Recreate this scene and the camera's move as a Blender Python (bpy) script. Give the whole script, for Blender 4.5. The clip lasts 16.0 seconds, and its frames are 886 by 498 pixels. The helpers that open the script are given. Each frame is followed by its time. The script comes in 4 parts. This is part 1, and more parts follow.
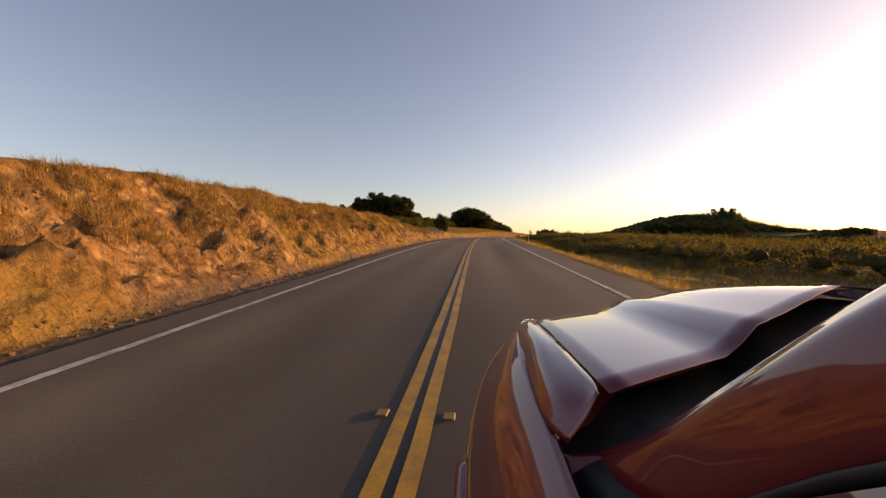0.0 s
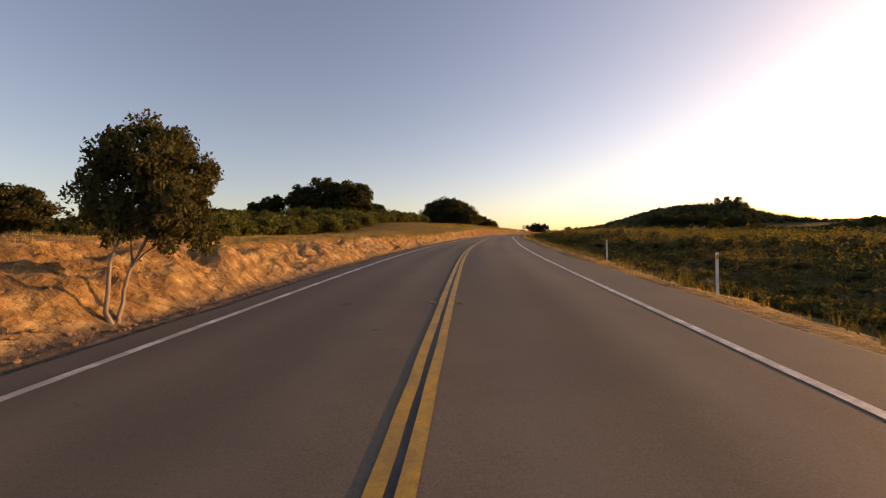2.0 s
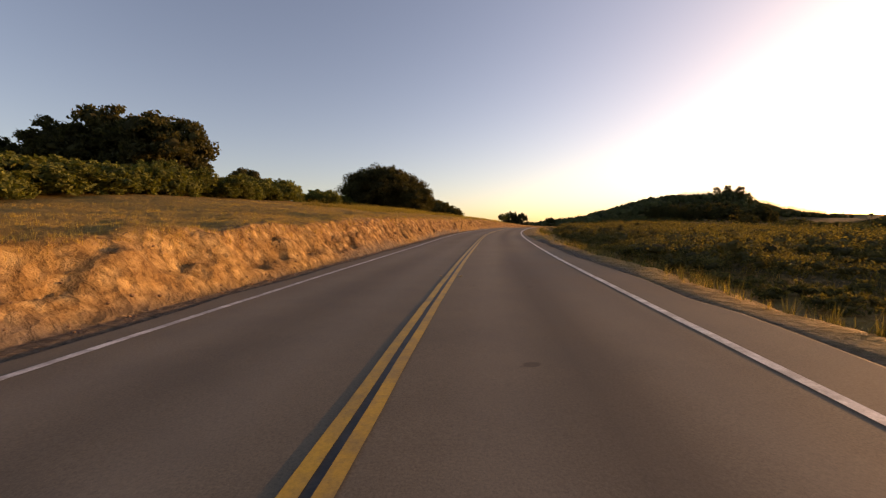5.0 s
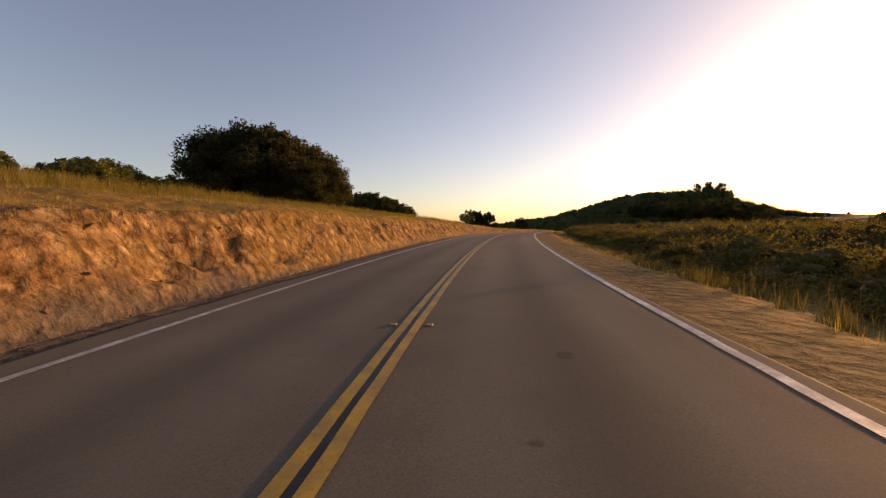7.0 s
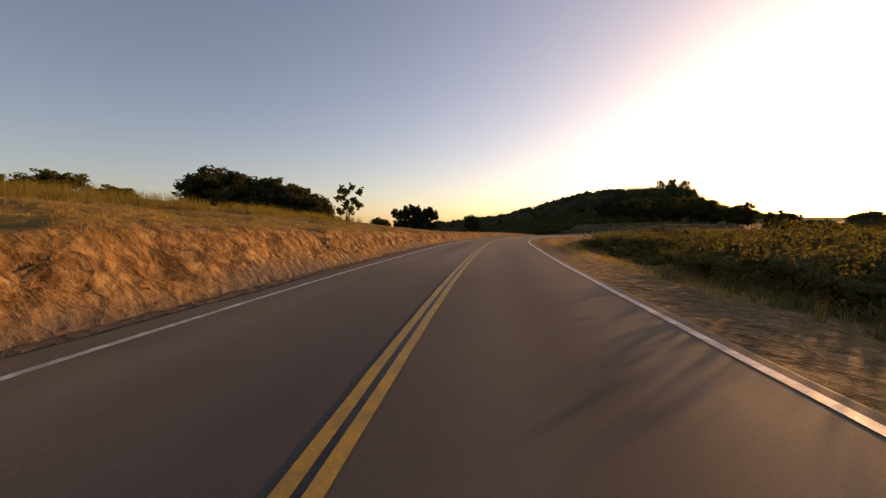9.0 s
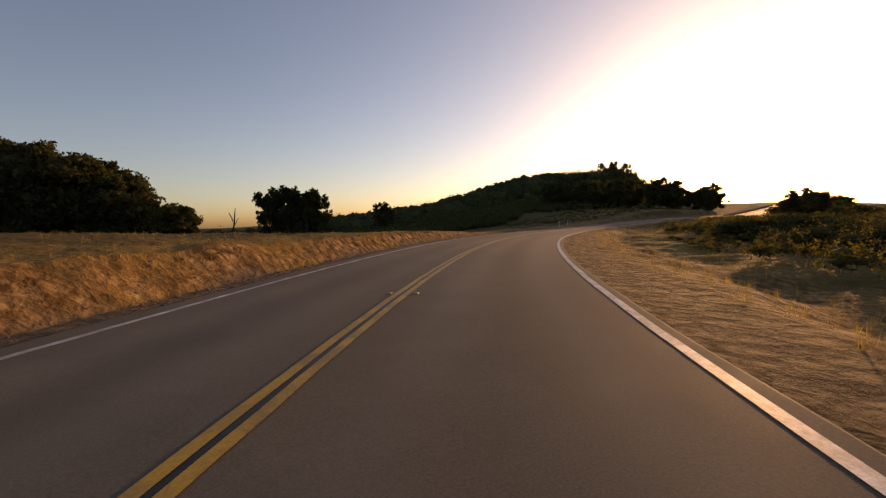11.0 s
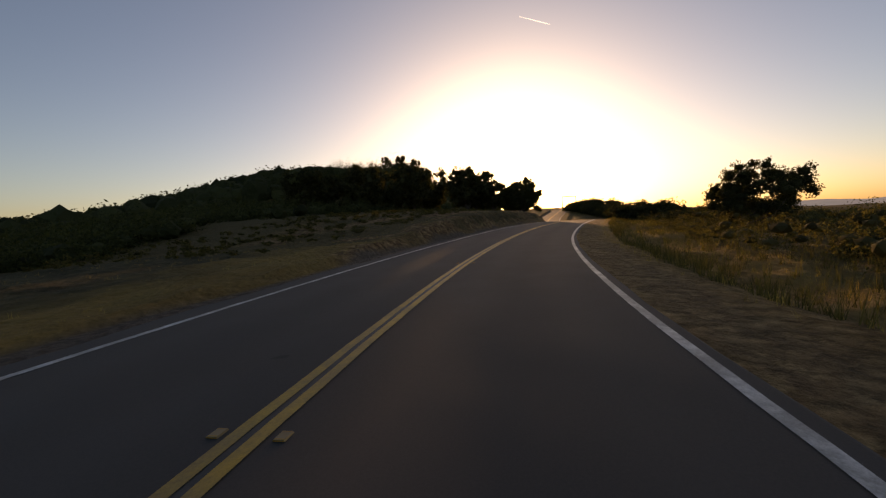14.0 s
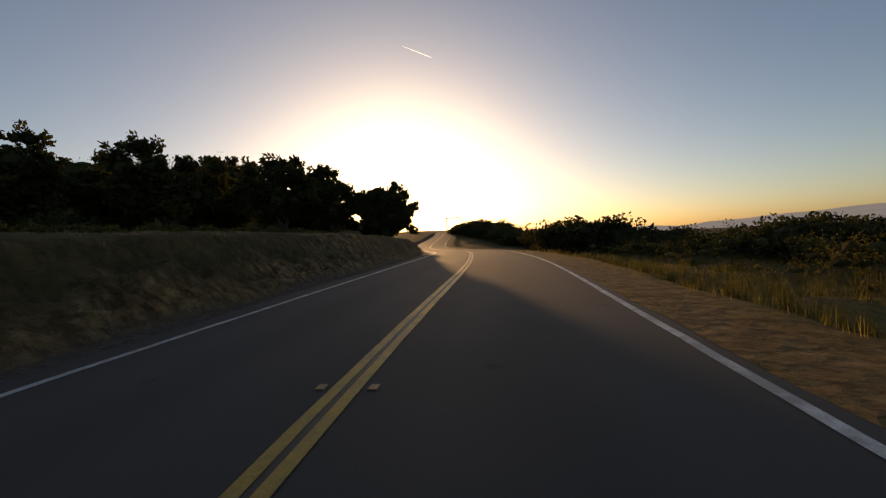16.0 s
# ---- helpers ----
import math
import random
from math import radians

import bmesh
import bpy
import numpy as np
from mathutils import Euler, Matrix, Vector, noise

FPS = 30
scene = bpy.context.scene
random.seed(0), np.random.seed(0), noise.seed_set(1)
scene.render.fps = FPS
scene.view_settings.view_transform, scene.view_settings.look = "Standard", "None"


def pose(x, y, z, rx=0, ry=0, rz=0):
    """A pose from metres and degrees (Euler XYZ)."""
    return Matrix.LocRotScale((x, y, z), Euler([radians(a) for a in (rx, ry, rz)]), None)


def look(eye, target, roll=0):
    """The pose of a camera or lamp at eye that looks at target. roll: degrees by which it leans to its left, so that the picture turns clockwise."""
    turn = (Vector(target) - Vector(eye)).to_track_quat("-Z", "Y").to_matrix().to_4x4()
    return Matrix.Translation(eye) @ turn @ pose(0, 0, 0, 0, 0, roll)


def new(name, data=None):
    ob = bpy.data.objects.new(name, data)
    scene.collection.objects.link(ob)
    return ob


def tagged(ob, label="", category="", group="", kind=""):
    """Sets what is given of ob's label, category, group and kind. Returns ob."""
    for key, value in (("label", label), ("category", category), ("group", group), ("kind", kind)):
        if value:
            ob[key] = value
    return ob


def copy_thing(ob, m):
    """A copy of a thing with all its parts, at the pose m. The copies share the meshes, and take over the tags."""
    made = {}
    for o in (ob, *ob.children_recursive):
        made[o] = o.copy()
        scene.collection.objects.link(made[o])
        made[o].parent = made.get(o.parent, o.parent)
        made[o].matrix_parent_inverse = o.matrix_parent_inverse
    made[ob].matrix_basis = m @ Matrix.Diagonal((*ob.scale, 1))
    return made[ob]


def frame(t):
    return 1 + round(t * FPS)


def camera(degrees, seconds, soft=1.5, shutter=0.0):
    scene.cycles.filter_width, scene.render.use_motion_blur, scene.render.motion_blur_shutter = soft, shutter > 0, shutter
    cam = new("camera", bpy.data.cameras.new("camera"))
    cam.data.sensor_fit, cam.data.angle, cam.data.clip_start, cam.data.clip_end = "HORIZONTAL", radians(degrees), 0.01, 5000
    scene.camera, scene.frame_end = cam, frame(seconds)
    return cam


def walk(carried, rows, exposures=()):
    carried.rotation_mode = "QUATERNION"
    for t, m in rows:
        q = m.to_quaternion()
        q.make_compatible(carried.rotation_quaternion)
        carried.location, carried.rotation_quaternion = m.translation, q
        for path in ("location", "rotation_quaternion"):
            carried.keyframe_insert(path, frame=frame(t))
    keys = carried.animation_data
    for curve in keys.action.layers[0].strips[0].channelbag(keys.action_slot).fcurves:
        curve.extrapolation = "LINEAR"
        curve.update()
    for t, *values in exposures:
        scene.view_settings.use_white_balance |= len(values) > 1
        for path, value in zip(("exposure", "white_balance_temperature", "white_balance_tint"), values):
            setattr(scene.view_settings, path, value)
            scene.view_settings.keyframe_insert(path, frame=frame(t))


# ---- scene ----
# ======================= camera =======================
cam = camera(96.0, 16.0, soft=1.25, shutter=0.0)
# seconds, place, turn clockwise from north, tilt, lean
ROWS = [
    (0.0, 0.29, -0.17, 0.01, -5.01, -0.11, -0.48),
    (0.5, 0.19, 9.60, 0.51, -4.48, -0.16, -0.85),
    (1.0, 0.26, 19.38, 1.07, -3.58, -0.98, -1.04),
    (1.5, 0.36, 29.16, 1.50, -3.51, -0.81, -1.76),
    (2.0, 0.48, 38.86, 1.94, -2.41, -0.78, -1.55),
    (2.5, 0.83, 48.52, 2.31, -1.14, -1.75, -2.80),
    (3.0, 1.44, 58.16, 2.68, 0.12, -1.18, -1.12),
    (3.5, 2.40, 67.73, 3.03, 0.65, -1.90, -0.61),
    (4.0, 3.45, 77.27, 3.30, 0.96, -1.90, -0.09),
    (4.5, 4.56, 86.77, 3.56, 1.83, -2.25, -0.41),
    (5.0, 5.79, 96.26, 3.79, 2.67, -2.44, -0.68),
    (5.5, 7.20, 105.73, 4.02, 3.64, -2.42, -0.87),
    (6.0, 8.82, 115.16, 4.25, 4.89, -2.18, -1.06),
    (6.5, 10.75, 124.58, 4.48, 6.58, -1.83, -1.18),
    (7.0, 12.79, 133.98, 4.78, 8.18, -2.33, -1.15),
    (7.5, 15.23, 143.24, 5.03, 10.50, -2.18, -0.38),
    (8.0, 17.94, 152.28, 5.26, 12.88, -2.22, -0.60),
    (8.5, 20.96, 161.00, 5.47, 14.04, -2.64, -0.07),
    (9.0, 24.27, 169.84, 5.62, 15.68, -2.75, -0.59),
    (9.5, 27.82, 178.57, 5.73, 17.31, -2.91, -0.95),
    (10.0, 31.65, 187.16, 5.78, 19.30, -3.16, -1.26),
    (10.5, 35.84, 195.59, 5.77, 22.03, -3.54, -1.52),
    (11.0, 40.53, 203.79, 5.71, 25.86, -4.11, -1.71),
    (11.5, 45.64, 210.91, 5.74, 29.11, -4.53, -1.14),
    (12.0, 51.20, 217.65, 5.69, 34.87, -4.12, -2.13),
    (12.5, 58.14, 224.08, 5.66, 38.99, -4.36, -1.74),
    (13.0, 65.57, 229.97, 5.54, 44.31, -4.36, -2.87),
    (13.5, 73.31, 234.99, 5.58, 49.10, -4.24, -2.97),
    (14.0, 81.00, 239.37, 5.61, 54.55, -3.95, -2.98),
    (14.5, 88.34, 242.93, 5.64, 60.35, -3.91, -1.89),
    (15.0, 95.77, 245.74, 5.65, 64.39, -2.53, -2.50),
    (15.5, 103.73, 248.18, 5.84, 67.97, -2.93, -3.53),
    (16.0, 112.10, 250.31, 5.99, 70.83, -1.56, -2.89),
]


def row_pose(x, y, z, turn, tilt, lean):
    a, b = radians(turn), radians(tilt)
    way = Vector((math.sin(a) * math.cos(b), math.cos(a) * math.cos(b), math.sin(b)))
    return look((x, y, z), Vector((x, y, z)) + way, lean)


walk(cam, [(t, row_pose(*r)) for t, *r in ROWS],
     exposures=[(0.0, 1.78, 12400, 38), (8.0, 1.55, 12200, 38), (11.0, 1.22, 11500, 36), (12.5, 1.05, 11000, 34), (14.0, 0.72, 10300, 30), (15.0, 0.55, 9800, 26), (16.0, 0.6, 9600, 23)])

# ======================= light =======================
SUN_TURN, SUN_UP = 64.8, 5.4
sun_way = Vector((math.sin(radians(SUN_TURN)) * math.cos(radians(SUN_UP)),
                  math.cos(radians(SUN_TURN)) * math.cos(radians(SUN_UP)), math.sin(radians(SUN_UP))))
world = bpy.data.worlds.new("evening_sky")
scene.world = world
world.use_nodes = True
wn = world.node_tree
wn.nodes.clear()
sky = wn.nodes.new("ShaderNodeTexSky")
sky.sky_type = "NISHITA"
sky.sun_disc = False
sky.sun_elevation, sky.sun_rotation = radians(SUN_UP), radians(SUN_TURN)
sky.altitude, sky.air_density, sky.dust_density, sky.ozone_density = 300, 0.85, 1.5, 2.8
sky_bg = wn.nodes.new("ShaderNodeBackground")
sky_bg.inputs["Strength"].default_value = 0.12
sky_out = wn.nodes.new("ShaderNodeOutputWorld")
wn.links.new(sky.outputs[0], sky_bg.inputs["Color"])
wn.links.new(sky_bg.outputs[0], sky_out.inputs["Surface"])

sun_data = bpy.data.lights.new("sun", "SUN")
sun_data.energy, sun_data.angle, sun_data.color = 1.75, radians(0.6), (1.0, 0.68, 0.37)
sun = new("sun", sun_data)
sun.matrix_world = look(sun_way * 500, (0, 0, 0))

# ======================= materials =======================


def shader(name, rough=0.9, spec=0.3):
    m = bpy.data.materials.new(name)
    m.use_nodes = True
    b = m.node_tree.nodes["Principled BSDF"]
    b.inputs["Roughness"].default_value = rough
    b.inputs["Specular IOR Level"].default_value = spec
    return m, m.node_tree, b


def node(t, kind, **sets):
    n = t.nodes.new("ShaderNode" + kind)
    for key, value in sets.items():
        n.inputs[key.replace("_", " ")].default_value = value
    return n


def noise_tex(t, scale, detail=5.0, rough=0.6, stretch=None):
    """Noise in metres."""
    co = t.nodes.new("ShaderNodeNewGeometry").outputs["Position"]
    if stretch:
        mp = t.nodes.new("ShaderNodeMapping")
        mp.inputs["Scale"].default_value = stretch
        t.links.new(co, mp.inputs["Vector"])
        co = mp.outputs[0]
    n = node(t, "TexNoise", Scale=scale, Detail=detail, Roughness=rough)
    t.links.new(co, n.inputs["Vector"])
    return n.outputs["Fac"]


def ramp(t, fac, *stops):
    r = t.nodes.new("ShaderNodeValToRGB")
    e = r.color_ramp.elements
    while len(e) < len(stops):
        e.new(0.5)
    for el, (p, c) in zip(e, stops):
        el.position, el.color = p, (*c, 1) if len(c) == 3 else c
    t.links.new(fac, r.inputs[0])
    return r.outputs[0]


def mixed(t, fac, a, b, how="MIX"):
    m = t.nodes.new("ShaderNodeMix")
    m.data_type, m.blend_type = "RGBA", how
    for sock, v in ((m.inputs[0], fac), (m.inputs[6], a), (m.inputs[7], b)):
        if isinstance(v, (float, int)):
            sock.default_value = v
        elif isinstance(v, tuple):
            sock.default_value = (*v, 1) if len(v) == 3 else v
        else:
            t.links.new(v, sock)
    return m.outputs[2]


def bumped(t, b, height, strength, dist):
    n = node(t, "Bump", Strength=strength, Distance=dist)
    t.links.new(height, n.inputs["Height"])
    t.links.new(n.outputs[0], b.inputs["Normal"])


G = lambda v: (v, v, v)


def ground_material():
    m, t, b = shader("dry_ground", 0.95, 0.1)
    at = t.nodes.new("ShaderNodeAttribute")
    at.attribute_name = "soil"
    sep = t.nodes.new("ShaderNodeSeparateColor")
    t.links.new(at.outputs["Color"], sep.inputs[0])
    big, mid, fine = noise_tex(t, 0.22, 4), noise_tex(t, 1.3, 6, 0.65), noise_tex(t, 9.0, 6, 0.7)
    grass = ramp(t, big, (0.3, (0.24, 0.145, 0.045)), (0.5, (0.33, 0.205, 0.062)), (0.72, (0.20, 0.15, 0.055)))
    grass = mixed(t, 0.7, grass, ramp(t, fine, (0.25, G(0.35)), (0.75, G(1.0))), "MULTIPLY")
    red = ramp(t, mid, (0.25, (0.185, 0.11, 0.056)), (0.5, (0.30, 0.19, 0.092)), (0.75, (0.43, 0.29, 0.14)))
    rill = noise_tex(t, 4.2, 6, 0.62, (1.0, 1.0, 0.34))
    # rill shade painted into the earth: hollows darker, ridges lighter
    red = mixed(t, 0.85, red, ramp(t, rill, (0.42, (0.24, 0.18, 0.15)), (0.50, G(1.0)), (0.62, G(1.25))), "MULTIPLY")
    sand = ramp(t, mid, (0.25, (0.29, 0.18, 0.085)), (0.5, (0.43, 0.29, 0.14)), (0.75, (0.54, 0.40, 0.20)))
    earth = mixed(t, at.outputs["Alpha"], red, sand)
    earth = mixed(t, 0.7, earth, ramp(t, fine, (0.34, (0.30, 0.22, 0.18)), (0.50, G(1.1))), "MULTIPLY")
    cracks = t.nodes.new("ShaderNodeTexVoronoi")
    cracks.feature, cracks.inputs["Scale"].default_value = "F1", 3.2
    warp = node(t, "TexNoise", Scale=2.0, Detail=4.0)
    pos = t.nodes.new("ShaderNodeNewGeometry").outputs["Position"]
    t.links.new(pos, warp.inputs["Vector"])
    t.links.new(mixed(t, 0.35, pos, warp.outputs["Color"], "ADD"), cracks.inputs["Vector"])
    # crevice shade painted in too: cell edges multiplied darker
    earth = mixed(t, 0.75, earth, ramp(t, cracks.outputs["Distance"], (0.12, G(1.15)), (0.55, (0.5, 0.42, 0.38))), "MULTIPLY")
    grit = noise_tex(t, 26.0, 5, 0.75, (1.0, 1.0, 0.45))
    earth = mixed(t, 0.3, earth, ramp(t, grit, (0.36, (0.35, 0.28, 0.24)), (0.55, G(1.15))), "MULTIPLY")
    gravel = ramp(t, fine, (0.3, (0.06, 0.047, 0.036)), (0.7, (0.17, 0.135, 0.105)))
    scrub = ramp(t, mid, (0.3, (0.034, 0.031, 0.015)), (0.7, (0.10, 0.082, 0.036)))
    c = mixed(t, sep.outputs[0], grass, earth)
    c = mixed(t, sep.outputs[1], c, gravel)
    c = mixed(t, sep.outputs[2], c, scrub)
    t.links.new(c, b.inputs["Base Color"])
    lumps = mixed(t, 0.4, mixed(t, 0.6, mixed(t, 0.12, fine, grit), rill), cracks.outputs["Distance"])
    bumped(t, b, lumps, 1.0, 0.30)
    return m


def asphalt_material():
    m, t, b = shader("asphalt", 0.85, 0.2)
    big, mid, fine = noise_tex(t, 0.12, 3), noise_tex(t, 1.1, 5), noise_tex(t, 60.0, 3, 0.8)
    c = ramp(t, big, (0.35, (0.150, 0.121, 0.087)), (0.65, (0.188, 0.154, 0.112)))
    c = mixed(t, 0.45, c, ramp(t, mid, (0.35, G(0.62)), (0.6, G(1.0))), "MULTIPLY")
    c = mixed(t, 0.55, c, ramp(t, fine, (0.3, G(0.4)), (0.7, G(1.2))), "MULTIPLY")
    at = t.nodes.new("ShaderNodeAttribute")
    at.attribute_name = "wear"
    sep = t.nodes.new("ShaderNodeSeparateColor")
    t.links.new(at.outputs["Color"], sep.inputs[0])
    c = mixed(t, sep.outputs[0], c, mixed(t, 0.55, c, (0.05, 0.045, 0.04)))
    c = mixed(t, sep.outputs[1], c, mixed(t, 0.12, c, (0.3, 0.27, 0.23)))
    # patches, and the painted shade past the bend, pull the asphalt darker
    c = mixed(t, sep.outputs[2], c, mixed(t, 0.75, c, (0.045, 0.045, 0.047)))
    spots = noise_tex(t, 2.4, 2, 0.4)
    c = mixed(t, ramp(t, spots, (0.755, G(0.0)), (0.785, G(0.5))), c, (0.03, 0.028, 0.026))
    t.links.new(c, b.inputs["Base Color"])
    t.links.new(ramp(t, mid, (0.3, G(0.78)), (0.7, G(0.92))), b.inputs["Roughness"])
    bumped(t, b, fine, 0.3, 0.003)
    return m


def paint_material(name, colour, worn, wear=0.45):
    m, t, b = shader(name, 0.6, 0.4)
    n, f = noise_tex(t, 3.0, 6, 0.7), noise_tex(t, 45.0, 3, 0.8)
    c = mixed(t, ramp(t, n, (wear, G(1.0)), (wear + 0.2, G(0.0))), colour, worn)
    c = mixed(t, 0.5, c, ramp(t, f, (0.3, G(0.45)), (0.6, G(1.0))), "MULTIPLY")
    t.links.new(c, b.inputs["Base Color"])
    bumped(t, b, f, 0.3, 0.003)
    return m


def leaf_material(name, a, b_, through_part=0.35):
    m, t, b = shader(name, 0.85, 0.12)
    g = t.nodes.new("ShaderNodeNewGeometry")
    oi = t.nodes.new("ShaderNodeObjectInfo")
    c = ramp(t, g.outputs["Random Per Island"], (0.0, a), (1.0, b_))
    c = mixed(t, 0.5, c, ramp(t, oi.outputs["Random"], (0.0, G(0.7)), (1.0, G(1.25))), "MULTIPLY")
    t.links.new(c, b.inputs["Base Color"])
    tr = t.nodes.new("ShaderNodeBsdfTranslucent")
    t.links.new(mixed(t, 1.0, c, (1.5, 1.5, 0.7), "MULTIPLY"), tr.inputs["Color"])
    mx = t.nodes.new("ShaderNodeMixShader")
    mx.inputs[0].default_value = through_part
    t.links.new(b.outputs[0], mx.inputs[1])
    t.links.new(tr.outputs[0], mx.inputs[2])
    t.links.new(mx.outputs[0], t.nodes["Material Output"].inputs["Surface"])
    return m


def bark_material(name, a, b_):
    m, t, b = shader(name, 0.9, 0.2)
    n = noise_tex(t, 8.0, 6, 0.7, (1, 1, 0.25))
    t.links.new(ramp(t, n, (0.3, a), (0.7, b_)), b.inputs["Base Color"])
    bumped(t, b, n, 0.8, 0.04)
    return m


def plain_material(name, colour, rough=0.5, metal=0.0, vary=0.25, scale=6.0):
    m, t, b = shader(name, rough, 0.5)
    n = noise_tex(t, scale, 5)
    t.links.new(mixed(t, vary, colour, ramp(t, n, (0.3, G(0.35)), (0.7, G(1.0))), "MULTIPLY"), b.inputs["Base Color"])
    b.inputs["Metallic"].default_value = metal
    return m


M_GROUND, M_ASPHALT = ground_material(), asphalt_material()
M_WHITE = paint_material("white_road_paint", (0.72, 0.70, 0.66), (0.36, 0.34, 0.31))
M_YELLOW = paint_material("yellow_road_paint", (0.55, 0.30, 0.035), (0.34, 0.20, 0.05), 0.4)
M_BLACK = paint_material("black_road_paint", (0.022, 0.021, 0.02), (0.05, 0.046, 0.042), 0.35)
M_OAK = leaf_material("oak_leaves", (0.028, 0.030, 0.014), (0.080, 0.076, 0.031), 0.3)
M_BRUSH = leaf_material("brush_leaves", (0.052, 0.046, 0.019), (0.145, 0.120, 0.048), 0.42)
M_BROOM = leaf_material("green_brush_leaves", (0.05, 0.062, 0.02), (0.135, 0.145, 0.045), 0.35)
M_WOODS = leaf_material("far_oak_leaves", (0.028, 0.034, 0.014), (0.075, 0.08, 0.03), 0.25)
M_GRASS = leaf_material("dry_grass_blades", (0.28, 0.18, 0.06), (0.49, 0.34, 0.125), 0.4)
M_TALL = leaf_material("tall_grass_blades", (0.12, 0.096, 0.030), (0.24, 0.185, 0.062), 0.4)
M_WEED = leaf_material("dry_weed_stalks", (0.15, 0.095, 0.045), (0.46, 0.31, 0.13), 0.25)
M_BARK = bark_material("oak_bark", (0.045, 0.036, 0.028), (0.14, 0.115, 0.09))
M_PALEBARK = bark_material("pale_bark", (0.14, 0.11, 0.085), (0.31, 0.255, 0.21))
M_DEAD = bark_material("dead_wood", (0.06, 0.048, 0.038), (0.16, 0.13, 0.10))

# ======================= mesh tools =======================


def mesh_of(name, verts, faces, mat, smooth=False):
    """A mesh from vertex and face arrays, the faces all of one size."""
    verts, faces = np.asarray(verts, np.float32), np.asarray(faces, np.int32)
    me = bpy.data.meshes.new(name)
    k = faces.shape[1]
    me.vertices.add(len(verts))
    me.vertices.foreach_set("co", verts.ravel())
    me.loops.add(faces.size)
    me.loops.foreach_set("vertex_index", faces.ravel())
    me.polygons.add(len(faces))
    me.polygons.foreach_set("loop_start", np.arange(0, faces.size, k, dtype=np.int32))
    me.polygons.foreach_set("use_smooth", np.full(len(faces), smooth))
    me.materials.append(mat)
    me.update(calc_edges=True)
    return me


def child(name, me, parent, label=""):
    ob = new(name, me)
    ob.parent = parent
    return tagged(ob, label)


def part(name, bm, material, parent, label=""):
    me = bpy.data.meshes.new(name)
    bm.normal_update()
    bm.to_mesh(me)
    bm.free()
    me.materials.append(material)
    return child(name, me, parent, label)


def hash3(i, j, k):
    h = (i * 374761393 + j * 668265263 + k * 2147483647 + 1013904223) & 0xFFFFFFFF
    h = ((h ^ (h >> 13)) * 1274126177) & 0xFFFFFFFF
    h = ((h ^ (h >> 16)) * 2246822519) & 0xFFFFFFFF
    return ((h ^ (h >> 15)) & 0xFFFF) / 32767.5 - 1.0


def vnoise(x, y, z=0.0):
    x, y, z = np.broadcast_arrays(np.asarray(x, float), np.asarray(y, float), np.asarray(z, float))
    i, j, k = np.floor(x).astype(np.int64), np.floor(y).astype(np.int64), np.floor(z).astype(np.int64)
    u, v, w = x - i, y - j, z - k
    u, v, w = u * u * (3 - 2 * u), v * v * (3 - 2 * v), w * w * (3 - 2 * w)
    out = 0
    for a in (0, 1):
        for b in (0, 1):
            for c in (0, 1):
                out = out + hash3(i + a, j + b, k + c) * (u if a else 1 - u) * (v if b else 1 - v) * (w if c else 1 - w)
    return out


def fbm(x, y, z=0.0, octaves=4, gain=0.5):
    total, amp, f = 0, 1.0, 1.0
    for o in range(octaves):
        total = total + amp * vnoise(np.asarray(x) * f + 17.3 * o, np.asarray(y) * f - 9.1 * o, np.asarray(z) * f)
        amp, f = amp * gain, f * 2.03
    return total


def step(a, b, x):
    u = np.clip((x - a) / (b - a), 0, 1)
    return u * u * (3 - 2 * u)


# ======================= road line =======================
LINE = [(-0.60, -120.00, -7.20), (-0.60, -60.00, -4.30), (-0.50, -20.00, -2.30), (-0.13, 0.04, -1.19),
        (-0.15, 19.49, -0.14), (0.09, 38.95, 0.72), (0.80, 58.21, 1.48), (2.69, 77.31, 2.09),
        (5.04, 96.36, 2.62), (8.16, 115.37, 3.04), (11.99, 134.38, 3.59), (17.33, 152.98, 4.08),
        (23.75, 170.74, 4.45), (31.22, 188.19, 4.54), (39.74, 205.26, 4.57), (51.34, 220.29, 4.58),
        (65.59, 232.27, 4.41), (80.99, 241.09, 4.40), (95.91, 247.21, 4.51), (111.49, 251.37, 4.81),
        (128.47, 254.86, 4.91), (145.26, 259.48, 4.67), (159.42, 264.85, 4.31), (172.79, 272.21, 4.13),
        (186.59, 278.92, 4.19), (205.70, 285.09, 4.93), (225.13, 290.61, 5.84), (254.00, 298.90, 7.40),
        (292.70, 309.60, 9.60), (340.00, 321.00, 12.00), (420.00, 350.00, 12.00)]


def spline(pts, every=0.5):
    p = np.array(pts, float)
    p = np.vstack([2 * p[0] - p[1], p, 2 * p[-1] - p[-2]])
    out = []
    for a, b, c, d in zip(p[:-3], p[1:-2], p[2:-1], p[3:]):
        n = max(2, int(np.linalg.norm(c - b) / 0.1))
        u = np.linspace(0, 1, n, endpoint=False)[:, None]
        out.append(0.5 * (2 * b + (c - a) * u + (2 * a - 5 * b + 4 * c - d) * u ** 2 + (3 * b - a - 3 * c + d) * u ** 3))
    q = np.vstack(out)
    s = np.concatenate([[0], np.cumsum(np.linalg.norm(np.diff(q[:, :2], axis=0), axis=1))])
    even = np.arange(0, s[-1], every)
    return np.stack([np.interp(even, s, q[:, i]) for i in range(3)], 1), even


